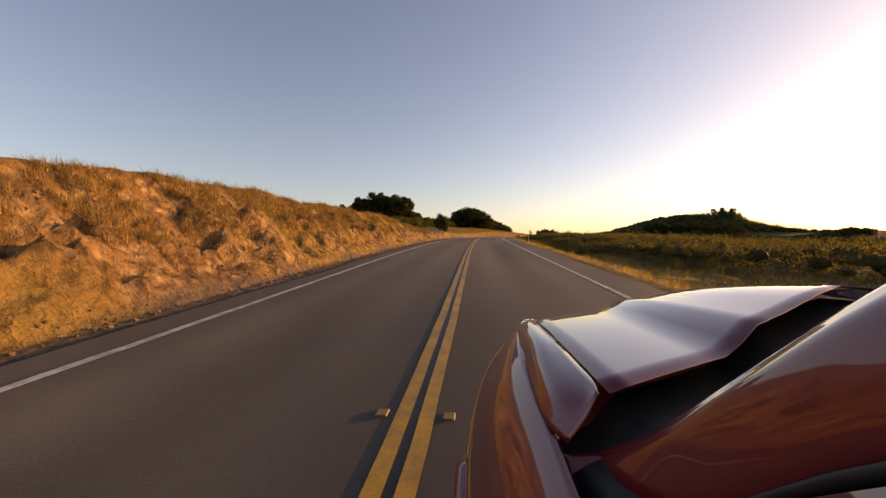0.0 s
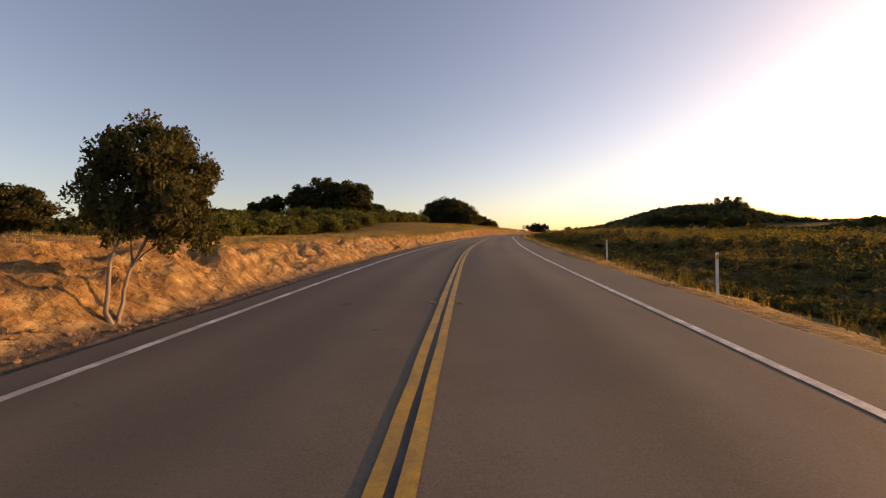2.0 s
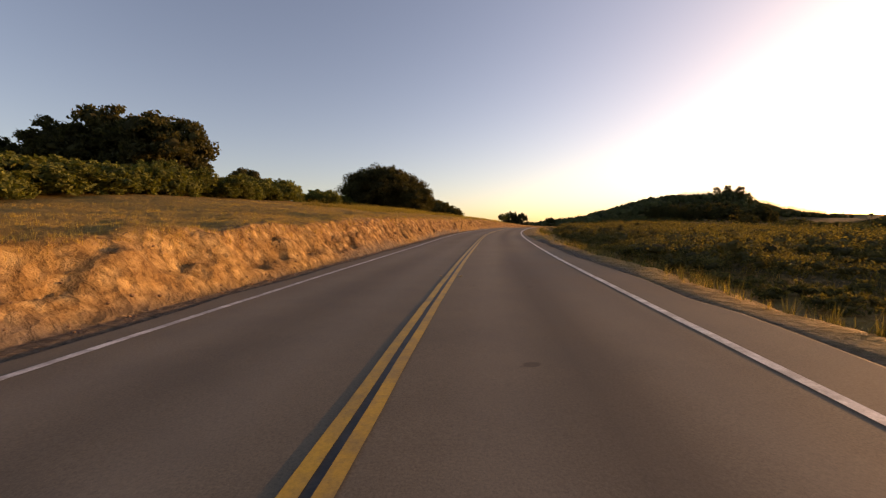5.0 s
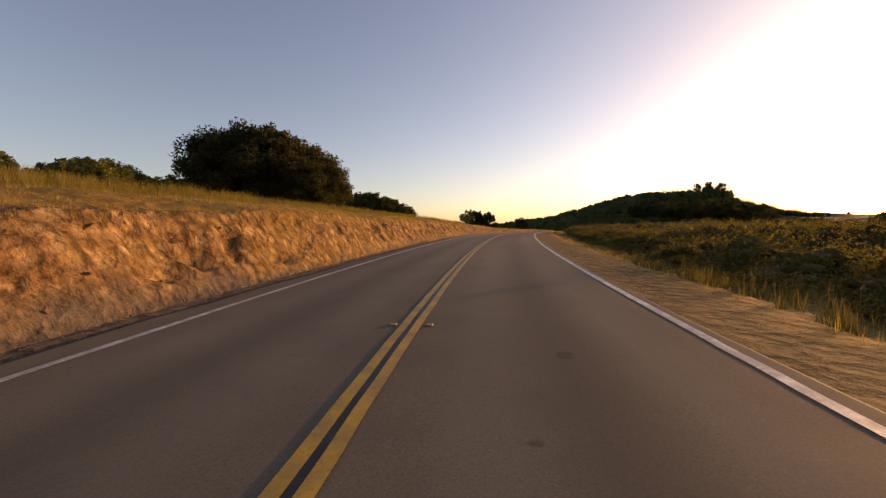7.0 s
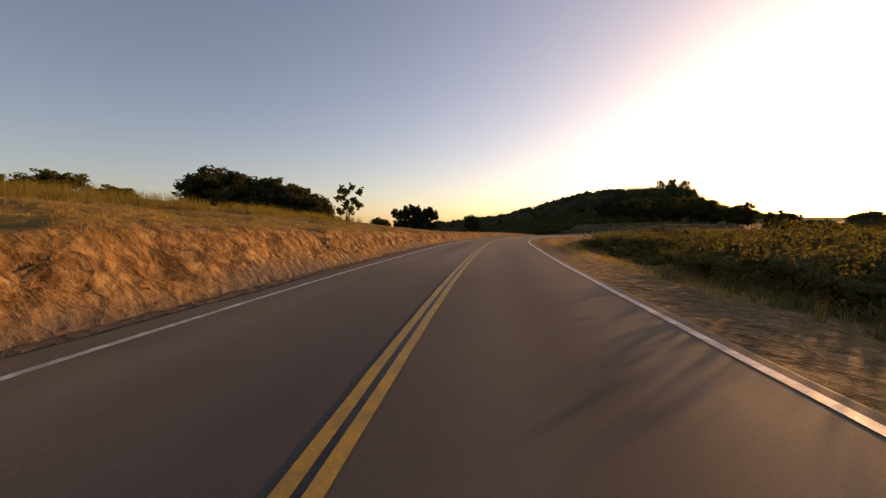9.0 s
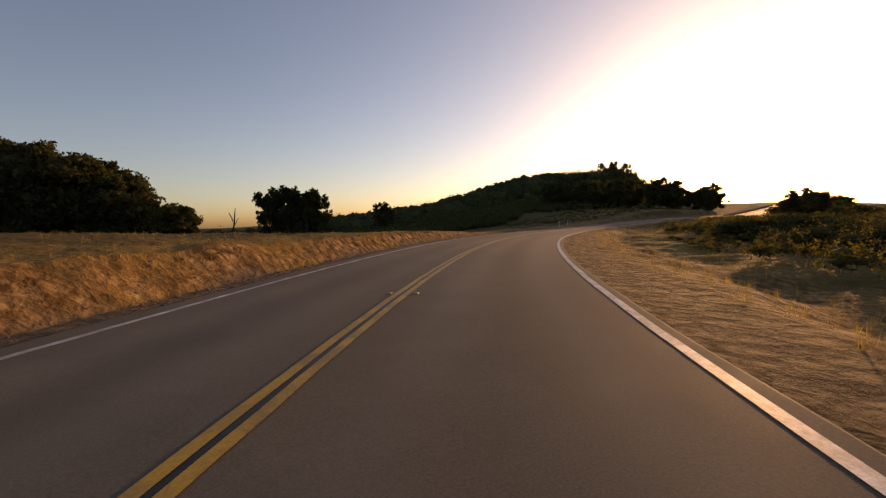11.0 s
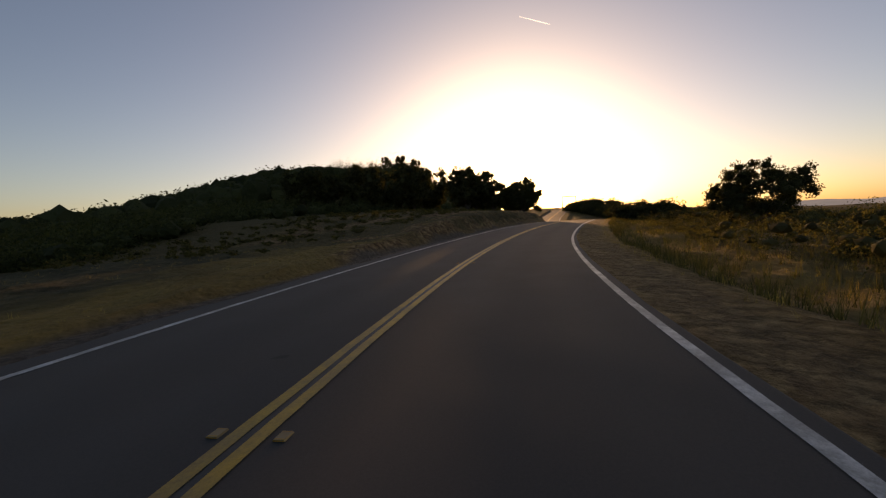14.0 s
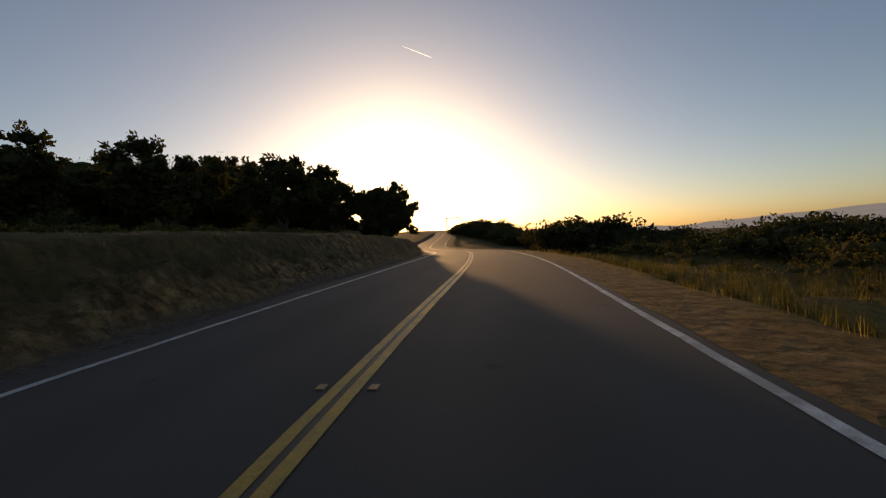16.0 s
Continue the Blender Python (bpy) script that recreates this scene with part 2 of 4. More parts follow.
CL, CS = spline(LINE)
CS = CS - CS[np.argmin(np.hypot(CL[:, 0] + 0.38, CL[:, 1]))]      # length 0 beside the walk's start
_t = np.gradient(CL[:, :2], axis=0)
_t /= np.linalg.norm(_t, axis=1)[:, None]
CN = np.stack([_t[:, 1], -_t[:, 0]], 1)                             # to the right


def at_s(s):
    s = np.asarray(s, float)
    p = np.stack([np.interp(s, CS, CL[:, i]) for i in range(3)], -1)
    n = np.stack([np.interp(s, CS, CN[:, i]) for i in range(2)], -1)
    return p, n / np.linalg.norm(n, axis=-1, keepdims=True)


def place(s, d):
    """Plan position at length s along the road, d metres to its right."""
    p, n = at_s(s)
    return p[..., 0] + n[..., 0] * d, p[..., 1] + n[..., 1] * d


def nearest(x, y):
    """Length along the road, and metres to the right of it, of plan points."""
    x, y = np.ravel(x).astype(float), np.ravel(y).astype(float)
    s, d = np.empty(len(x)), np.empty(len(x))
    for a in range(0, len(x), 20000):
        e = slice(a, a + 20000)
        dx, dy = x[e, None] - CL[None, ::6, 0], y[e, None] - CL[None, ::6, 1]
        j = np.argmin(dx * dx + dy * dy, axis=1) * 6
        tx, ty = CN[j, 1] * -1, CN[j, 0]
        ax, ay = x[e] - CL[j, 0], y[e] - CL[j, 1]
        along = np.clip(ax * tx + ay * ty, -3, 3)
        s[e], d[e] = CS[j] + along, ax * CN[j, 0] + ay * CN[j, 1]
        far = np.hypot(ax, ay)
        d[e] = np.where(np.abs(d[e]) < far * 0.98, np.sign(d[e] + 1e-9) * far, d[e])
    return s, d


def table(s, *pairs):
    return np.interp(s, [p[0] for p in pairs], [p[1] for p in pairs])


def bank_height(s):
    return table(s, (-120, 2.4), (0, 2.32), (12, 2.2), (22, 2.05), (30, 1.8), (37, 1.25), (43, 1.05), (50, 0.95), (60, 0.85), (80, 0.75), (105, 1.2), (122, 1.6),
                 (150, 1.65), (165, 1.45), (190, 1.15), (212, 0.8), (235, 0.5), (248, 0.15), (270, 0.1), (282, 0.4), (292, 1.0),
                 (304, 1.5), (340, 1.6), (400, 0.5))


def bank_depth(s):
    return np.maximum(bank_height(s) * table(s, (-120, 1.15), (30, 1.15), (45, 2.0), (60, 1.6), (100, 0.95), (125, 0.72), (175, 0.75), (210, 1.1), (400, 1.1)), 0.4)


def left_slope(s):
    return table(s, (-120, 0.03), (25, 0.03), (45, 0.03), (88, 0.015), (104, 0.03), (125, 0.11), (150, 0.135), (206, 0.135), (222, 0.04), (238, -0.01),
                 (252, -0.05), (285, -0.03), (297, 0.035), (320, 0.065), (420, 0.06))


def right_slope(s):
    return table(s, (-120, -0.09), (60, -0.07), (170, -0.04), (200, -0.02), (250, -0.03), (290, -0.06), (420, -0.03))


HILL = np.array([(46, 350, -1.0), (62, 352, 0.0), (76, 356, 2.0), (98, 365.5, 4.2), (114, 371, 8.8), (133, 369, 13.2), (151.5, 360, 19.2), (174, 350, 22.4), (200, 339, 24.0), (228, 335, 15), (262, 345, 6)], float)


def hill(x, y):
    """Height and weight of the wooded hill."""
    best, hz = np.full(np.shape(x), 1e9), np.zeros(np.shape(x))
    for a, b in zip(HILL[:-1], HILL[1:]):
        v = b[:2] - a[:2]
        u = np.clip(((x - a[0]) * v[0] + (y - a[1]) * v[1]) / (v @ v), 0, 1)
        q = np.hypot(x - a[0] - u * v[0], y - a[1] - u * v[1])
        hz = np.where(q < best, a[2] + u * (b[2] - a[2]), hz)
        best = np.minimum(best, q)
    return hz, np.exp(-(best / 31.0) ** 2)


def crossfall(s):
    """Rise of the road per metre to the right."""
    return table(s, (0.0, -0.0240), (19.5, -0.0310), (39.0, -0.0264), (58.5, -0.0059), (77.5, 0.0059), (96.5, 0.0016), (116.0, -0.0012), (135.0, -0.0014), (154.0, -0.0015), (172.5, -0.0001), (191.0, -0.0003), (209.5, 0.0014), (228.5, 0.0030), (247.5, 0.0039), (265.5, -0.0008), (282.5, 0.0000), (299.5, 0.0010), (345.0, 0.0012))


def ground_height(x, y, s=None, d=None, rough=True):
    x, y = np.ravel(np.asarray(x, float)), np.ravel(np.asarray(y, float))
    if s is None:
        s, d = nearest(x, y)
    zr = np.interp(s, CS, CL[:, 2])
    u = np.abs(d)
    B, W = bank_height(s), bank_depth(s)
    face = np.clip((u - 4.15) / W, 0, 1)
    lump = fbm(x * 0.5, y * 0.5, 0, 4) if rough else 0
    grit = fbm(x * 2.3, y * 2.3, 3.0, 4) if rough else 0
    left = B * (face ** 0.85) + left_slope(s) * np.minimum(np.clip(u - 4.15 - W, 0, None), 60)
    gully = fbm(s * 1.1, zr * 0 + u * 0.25, 7.0, 3) if rough else 0
    crag = fbm(s * 1.9 + 0.8 * u, u * 1.3, 11.0, 4, 0.6) if rough else 0
    pit = fbm(s * 4.6 + 0.5 * u, u * 4.2, 21.0, 3, 0.55) if rough else 1
    left = left + step(4.1, 4.8, u) * (0.10 * lump + (0.04 + 0.10 * np.minimum(B, 1.6) * (1 - np.abs(2 * face - 1))) * grit
                                       + np.where(s < 40, 0.19, 0.16 + 0.12 * step(40, 50, s) * (1 - step(100, 125, s))) * np.minimum(B, 2.0) * (face * (1 - face) * 4) * (gully - 0.8 * np.abs(crag))
                                       - 0.085 * np.minimum(B, 1.5) * np.clip(face * (1 - face) * 5, 0, 1) * np.clip(0.25 - np.abs(pit), 0, 1) * 4)
    right = right_slope(s) * np.clip(u - 4.4, 0, 90) - 0.40 * step(4.6, 6.5, u) * step(0, 40, s + 60)
    right = right + step(4.3, 6.0, u) * (0.16 * lump + 0.05 * grit)
    near = zr - 0.02 - 0.02 * np.clip(u - 3.0, 0, 1.2) + np.where(d < 0, left, right)
    near = near + crossfall(s) * np.clip(d, -8, 8)
    near = near - 0.10 * (1 - np.where(d < 0, step(3.35, 3.85, u), np.where(s > 130, step(2.95, 3.19, u), step(3.75, 4.45, u))))          # bedding under the asphalt
    far = 0.75 * zr + np.where(d > 0, np.clip(-0.05 * d, -7, 0), B + np.where(left_slope(s) > 0, 1 - step(90, 220, u), 1.0) * left_slope(s) * 0.95 * np.clip(u - 6, 0, 70)) + 1.2 * fbm(x * 0.02, y * 0.02, 1.0, 3) * step(20, 80, u)
    hz, hw = hill(x, y)
    far = far * (1 - hw) + hz * hw
    w = step(14, 60, u)
    return near * (1 - w) + far * w


def gz(x, y):
    return float(ground_height([x], [y])[0])


# ======================= ground =======================


def build_ground():
    s = np.concatenate([np.arange(-118, -8, 2.0), np.arange(-8, 46, 0.15), np.arange(46, 100, 0.24), np.arange(100, 176, 0.16), np.arange(176, 245, 0.26), np.arange(245, 320, 0.45), np.arange(320, 460, 2.0)])
    uu = np.concatenate([[0, 2.0, 3.2, 3.45, 3.8, 4.05], np.arange(4.2, 14, 0.45), np.arange(14.5, 30, 1.5), np.arange(31, 62, 3.0)])
    ul = np.concatenate([[0, 2.0, 3.2, 3.45, 3.8, 4.05], np.arange(4.15, 7.6, 0.1), np.arange(7.7, 9, 0.2), np.arange(9.2, 14, 0.45), np.arange(14.5, 30, 1.5), np.arange(31, 62, 3.0)])
    dd = np.concatenate([-ul[::-1], uu[1:]])
    S, D = np.meshgrid(s, dd, indexing="ij")
    x, y = place(S, D)
    z = ground_height(x, y, S.ravel(), D.ravel()).reshape(S.shape)
    z = np.where(np.abs(D) > 58, z - 0.5, z)
    n, m = S.shape
    idx = np.arange(n * m).reshape(n, m)
    f1 = np.stack([idx[:-1, :-1], idx[:-1, 1:], idx[1:, 1:], idx[1:, :-1]], -1).reshape(-1, 4)
    v1 = np.stack([x, y, z], -1).reshape(-1, 3)
    s1, d1 = S.ravel(), D.ravel()
    # the land beyond, coarser with distance
    g = np.concatenate([-np.geomspace(4200, 480, 14), np.arange(-440, 441, 8.0), np.geomspace(480, 4200, 14)])
    X, Y = np.meshgrid(g + 90, g + 190, indexing="ij")
    s2, d2 = nearest(X, Y)
    z2 = ground_height(X, Y, s2, d2)
    z2 = np.where(np.abs(d2) < 52, z2 - 2.2, z2)
    fade = step(450, 1500, np.hypot(X - 90, Y - 190).ravel())
    z2 = z2 * (1 - fade) - 14 * fade
    n2 = len(g)
    id2 = np.arange(n2 * n2).reshape(n2, n2) + len(v1)
    f2 = np.stack([id2[:-1, :-1], id2[1:, :-1], id2[1:, 1:], id2[:-1, 1:]], -1).reshape(-1, 4)
    v2 = np.stack([X.ravel(), Y.ravel(), z2], -1)
    me = mesh_of("ground", np.vstack([v1, v2]), np.vstack([f1, f2]), M_GROUND, True)
    S_, D_ = np.concatenate([s1, s2]), np.concatenate([d1, d2])
    x_, y_ = np.concatenate([x.ravel(), X.ravel()]), np.concatenate([y.ravel(), Y.ravel()])
    u = np.abs(D_)
    W, B = bank_depth(S_), bank_height(S_)
    patch = fbm(x_ * 0.35, y_ * 0.35, 5.0, 4)
    soil = np.zeros((len(S_), 4))
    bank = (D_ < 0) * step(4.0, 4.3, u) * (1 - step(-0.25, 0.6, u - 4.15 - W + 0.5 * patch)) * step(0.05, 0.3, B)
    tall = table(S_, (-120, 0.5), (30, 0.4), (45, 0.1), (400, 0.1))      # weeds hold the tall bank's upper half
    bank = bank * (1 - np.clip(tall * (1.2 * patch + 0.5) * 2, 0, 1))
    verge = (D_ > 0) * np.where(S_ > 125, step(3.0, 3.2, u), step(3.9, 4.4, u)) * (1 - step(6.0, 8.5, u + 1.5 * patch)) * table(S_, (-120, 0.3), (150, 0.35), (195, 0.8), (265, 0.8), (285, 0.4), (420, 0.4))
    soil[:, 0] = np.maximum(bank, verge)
    soil[:, 1] = (1 - step(4.05, 4.4, u + 0.2 * patch)) * step(3.0, 3.5, u) * np.where((D_ > 0) & (S_ > 125), 0.3, 1.0)
    hz, hw = hill(x_, y_)
    scrub = np.where(D_ > 0, step(6.5, 12, u + 2 * patch) * table(S_, (-120, .9), (170, .9), (215, .25), (262, .3), (300, .8), (400, .8)), 0)
    # left past 282 the scrub colour also paints the bank's shade, down to its foot
    scrub = np.maximum(scrub, np.where(D_ < 0, np.where(S_ > 282, 0.8 * step(4.0, 6.0, u + patch), step(5.5, 11, u + 2 * patch)) * table(S_, (202, 0), (226, .95), (285, 1.0), (400, .8)), 0))
    bare = np.where((D_ < 0) & (S_ > 284), step(0.15, 0.45, fbm(S_ * 0.16, u * 0.5, 9.0, 3)) * (1 - step(15, 22, u)), 0)     # worn pale patches
    soil[:, 0] = np.maximum(soil[:, 0], bare)
    soil[:, 2] = np.maximum(scrub, np.clip(hw * 1.5, 0, 0.85)) * (1 - 0.85 * bare)
    soil[:, 3] = table(S_, (-120, 0.35), (20, 0.35), (42, 1.0), (95, 0.95), (118, 0.25), (180, 0.2), (230, 0.1), (420, 0.05))
    at = me.color_attributes.new("soil", "FLOAT_COLOR", "POINT")
    at.data.foreach_set("color", soil.astype(np.float32).ravel())
    return tagged(new("ground", me), "dry golden grassland with cut earth banks and scrub", "ground", kind="structure")


ground = build_ground()

# ======================= road =======================


def road_height(s, d):
    return np.interp(s, CS, CL[:, 2]) + 0.008 * (1.0 - np.abs(d)) + crossfall(s) * d


def ribbon(name, s, d, lift, mat, ragged=0.0):
    """A strip laid on the road, d holding its cross section."""
    S, D = np.meshgrid(s, d, indexing="ij")
    if ragged:
        D = D + ragged * fbm(S * 3.0, D * 0 + d[0] * 10, 2.0, 3)
    x, y = place(S, D)
    z = road_height(S, D) + lift
    n, m = S.shape
    i = np.arange(n * m).reshape(n, m)
    f = np.stack([i[:-1, :-1], i[:-1, 1:], i[1:, 1:], i[1:, :-1]], -1).reshape(-1, 4)
    return mesh_of(name, np.stack([x, y, z], -1).reshape(-1, 3), f, mat, True)


def build_road():
    s = np.arange(-118, 470, 1.0)
    sh = np.linspace(0, 1, 3)
    S, D = np.meshgrid(s, np.concatenate([[-3.62, -3.6, -3.58], np.arange(-3.25, 3.05, 0.25), [3.6, 3.93, 3.95, 3.97]]), indexing="ij")
    edge = np.abs(D) > 3.3
    wide = table(S, (-20, 0), (10, 0.1), (40, 0.45), (70, 0.1), (100, 0.0), (140, -0.31), (420, -0.31))
    D = D + np.where(edge, np.where((D > 0) & (S > 125), 0.035, 0.10) * fbm(S * 0.6, np.sign(D) * 5, 1.0, 4), 0) + np.where(D > 3.9, wide, 0) + np.where(D > 3.5, table(S, (100, 0), (140, -0.40)), 0)
    x, y = place(S, D)
    z = road_height(S, D)
    z[:, 0] -= 0.12
    z[:, -1] -= 0.12
    n, m = S.shape
    i = np.arange(n * m).reshape(n, m)
    f = np.stack([i[:-1, :-1], i[:-1, 1:], i[1:, 1:], i[1:, :-1]], -1).reshape(-1, 4)
    me = mesh_of("road", np.stack([x, y, z], -1).reshape(-1, 3), f, M_ASPHALT, True)
    q = np.abs(D)
    drip = np.exp(-((q - 1.6) / 0.33) ** 2) * (0.5 + 0.5 * fbm(S * 0.05, np.sign(D), 1.0, 3))
    track = np.exp(-((q - 0.85) / 0.3) ** 2) + np.exp(-((q - 2.35) / 0.3) ** 2)
    patches_and_shade = np.clip(np.clip(fbm(S * 0.035, D * 0.3, 8.0, 3), 0, 1) + step(226, 246, S), 0, 1)      # surface patches; hillside shade painted in as darker asphalt past the bend
    wear = np.stack([np.clip(drip, 0, 1), np.clip(track, 0, 1), patches_and_shade, np.ones_like(q)], -1)
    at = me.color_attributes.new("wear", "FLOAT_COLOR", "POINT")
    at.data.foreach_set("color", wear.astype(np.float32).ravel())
    return tagged(new("road", me), "two-lane grey asphalt country road, worn and patched", "road", kind="structure")


road = build_road()
LANE_S = np.arange(-118, 468, 0.5)
for nm, d0, d1, lift, mat, rag in (("edge_line_west", -3.11, -3.0, 0.006, M_WHITE, 0.008), ("edge_line_east", 3.0, 3.11, 0.006, M_WHITE, 0.008),
                                   ("centre_line_west", -0.125, -0.028, 0.008, M_YELLOW, 0.006), ("centre_line_east", 0.028, 0.125, 0.008, M_YELLOW, 0.006),
                                   ("centre_gap", -0.05, 0.05, 0.004, M_BLACK, 0.004)):
    ob = new(nm, ribbon(nm, LANE_S, np.array([d0, d1]), lift, mat, rag))
    tagged(ob, {"M": "", "e": "white painted edge line on the asphalt", "c": "yellow painted centre line on the asphalt"}[nm[0]]
           if nm != "centre_gap" else "black stripe between the yellow centre lines", "road marking", kind="structure")

# ======================= plants =======================


def ico(sub=1):
    bm = bmesh.new()
    bmesh.ops.create_icosphere(bm, subdivisions=sub, radius=1)
    v = np.array([q.co[:] for q in bm.verts])
    f = np.array([[q.index for q in p.verts] for p in bm.faces])
    bm.free()
    return v, f


ICO_V, ICO_F = ico(2)
ICO1_V, ICO1_F = ico(1)


def blobs(rng, centres, radii, small=False, rough=0.22):
    """Uneven leafy cores, as quads of repeated last corner left out: triangles."""
    bv, bf = (ICO1_V, ICO1_F) if small else (ICO_V, ICO_F)
    vs, fs = [], []
    for i, (c, r) in enumerate(zip(centres, radii)):
        wob = 1 + rough * fbm(bv[:, 0] * 1.7 + i * 3.1, bv[:, 1] * 1.7, bv[:, 2] * 1.7 + i, 2)
        vs.append(c + bv * r * wob[:, None])
        fs.append(bf + i * len(bv))
    return np.vstack(vs), np.vstack(fs)


def leaves(rng, centres, radii, per, size, droop=0.0, out=0.65, sprays=0):
    """Two-triangle leaves gathered in sprays round each centre, out to a ragged edge."""
    sprays = sprays or max(8, per // 22)
    m = len(centres) * sprays
    c, r = np.repeat(centres, sprays, 0), np.repeat(radii, sprays, 0)
    w = rng.normal(size=(m, 3))
    w /= np.linalg.norm(w, axis=1)[:, None]
    c = c + w * r * (0.50 + out * 0.85 * rng.random((m, 1)))
    k = max(3, per // sprays)
    n = m * k
    c, r, v = np.repeat(c, k, 0), np.repeat(r, k, 0), np.repeat(w, k, 0)
    off = rng.normal(size=(n, 3)) * 0.16
    p = c + np.clip(off, -0.22, 0.22) * r
    a = rng.normal(size=(n, 3)) + v * 0.6
    a[:, 2] -= droop
    a /= np.linalg.norm(a, axis=1)[:, None]
    b = np.cross(a, rng.normal(size=(n, 3)))
    b /= np.linalg.norm(b, axis=1)[:, None] + 1e-9
    k = size * (0.6 + 0.8 * rng.random((n, 1)))
    q = np.stack([p - a * k, p + b * k * 0.5, p + a * k, p - b * k * 0.5], 1).reshape(-1, 3)
    i = np.arange(n)[:, None] * 4
    return q, np.vstack([i + [0, 1, 2], i + [0, 2, 3]])


def joined(*pieces):
    vs, fs, k = [], [], 0
    for v, f in pieces:
        vs.append(v)
        fs.append(f + k)
        k += len(v)
    return np.vstack(vs), np.vstack(fs)


def tube(points, radii, sides=7):
    p, r = np.array(points, float), np.array(radii, float)
    t = np.gradient(p, axis=0)
    t /= np.linalg.norm(t, axis=1)[:, None]
    side = np.cross(t, [0.31, 0.95, 0.1])
    side /= np.linalg.norm(side, axis=1)[:, None]
    up = np.cross(side, t)
    a = np.linspace(0, 2 * np.pi, sides, endpoint=False)
    v = p[:, None] + (side[:, None] * np.cos(a)[None, :, None] + up[:, None] * np.sin(a)[None, :, None]) * r[:, None, None]
    i = np.arange(len(p) * sides).reshape(len(p), sides)
    j = np.roll(i, -1, 1)
    f = np.vstack([np.stack([i[:-1], j[:-1], j[1:]], -1).reshape(-1, 3), np.stack([i[:-1], j[1:], i[1:]], -1).reshape(-1, 3)])
    return v.reshape(-1, 3), f


def bent(rng, a, b, n=5, bow=0.12, sag=0.0):
    a, b = np.array(a, float), np.array(b, float)
    u = np.linspace(0, 1, n)[:, None]
    d = np.linalg.norm(b - a)
    off = rng.normal(size=3) * bow * d
    return a + (b - a) * u + off * np.sin(u * np.pi) + rng.normal(size=(n, 3)) * 0.02 * d * np.sin(u * np.pi) + np.array([0, 0, sag * d]) * np.sin(u * np.pi)


def tree(name, H, R, seed, puffs=26, per=260, leaf=0.22, clear=0.22, trunk=0.35, flat=0.75, mat=None, bark=None, stems=1, gaps=1.0, core_part=0.6, puff=0.24):
    """Tapered trunk with limbs, and a crown of leafy puffs."""
    rng = np.random.default_rng(seed)
    mat, bark = mat or M_OAK, bark or M_BARK
    mid, hz = H * (1 + clear) / 2, H * (1 - clear) / 2
    c, tries = [], 0
    while len(c) < puffs and tries < 4000:
        tries += 1
        v = rng.normal(size=3)
        v /= np.linalg.norm(v)
        k = (0.45 + 0.42 * rng.random()) * (1 + 0.28 * float(fbm([v[0] * 1.7 + seed], [v[1] * 1.7], [v[2] * 1.7], 2)[0]))
        q = np.array([v[0] * R * k, v[1] * R * k, mid + v[2] * hz * k])
        if q[2] < clear * H + 0.10 * H * rng.random():
            continue
        if all(np.linalg.norm((q - o) / [R, R, hz]) > 0.23 * gaps for o in c):
            c.append(q)
    c = np.array(c)
    rad = R * (puff + 0.12 * rng.random((len(c), 1))) * np.array([1, 1, flat])
    core = blobs(rng, c, rad * core_part)
    root = new(name)
    lv = leaves(rng, c, rad, per, leaf, out=0.45)
    v, f = joined(core, lv)
    wood, limbs = [], []
    fork = np.array([rng.normal() * 0.1 * R, rng.normal() * 0.1 * R, H * clear * 1.1])
    for st in range(stems):
        base = np.array([rng.normal() * 0.12 * (stems > 1), rng.normal() * 0.12 * (stems > 1), -0.25])
        top = fork + (rng.normal(size=3) * [0.22 * R, 0.22 * R, 0.05 * H] if stems > 1 else 0)
        pts = bent(rng, base, top, 6, 0.08)
        wood.append(tube(pts, trunk * np.array([1.45, 1.08, 0.95, 0.88, 0.82, 0.72]), 8))
        for q in c[rng.permutation(len(c))[:max(5, 10 // stems)]]:
            lp = bent(rng, top - (top - base) * 0.12, q, 6, 0.1, 0.08)
            limbs.append(tube(lp, trunk * np.array([0.6, 0.45, 0.34, 0.25, 0.16, 0.06]), 5))
    for k, (wv, wf) in enumerate(wood):
        stem = child("trunk", mesh_of("trunk", wv, wf, bark, True), root)
        for lv_, lf in limbs[k * len(limbs) // stems:(k + 1) * len(limbs) // stems]:
            child("limb", mesh_of("limb", lv_, lf, bark, True), stem)
    child("crown", mesh_of("crown", v, f, mat), root)
    return root


def bush(name, H, R, seed, puffs=14, per=150, leaf=0.14, mat=None, twigs=7):
    rng = np.random.default_rng(seed)
    a = rng.random(puffs) * 6.283
    k = np.sqrt(rng.random(puffs)) * 0.75
    c = np.stack([np.cos(a) * k * R, np.sin(a) * k * R, H * (0.22 + 0.5 * rng.random(puffs) * (1 - 0.5 * k))], 1)
    rad = np.stack([R * 0.33 * np.ones(puffs)] * 2 + [H * 0.28 * np.ones(puffs)], 1) * (0.7 + 0.6 * rng.random((puffs, 1)))
    v, f = joined(blobs(rng, c, rad * 0.42, True), leaves(rng, c, rad, per, leaf, out=0.55))
    root = new(name)
    wood = []
    for j in range(twigs):
        e = c[j % puffs] + rng.normal(size=3) * 0.1 * R
        e[2] = H * (0.6 + 0.25 * rng.random())
        wood.append(tube(bent(rng, (0.1 * rng.normal(), 0.1 * rng.normal(), -0.15), e, 5, 0.08), 0.005 * R * np.array([1, 0.7, 0.5, 0.3, 0.12]) + 0.005, 4))
    for wv, wf in wood:
        child("branch", mesh_of("branch", wv, wf, M_BARK, True), root)
    child("foliage", mesh_of("foliage", v, f, mat or M_BRUSH), root)
    return root


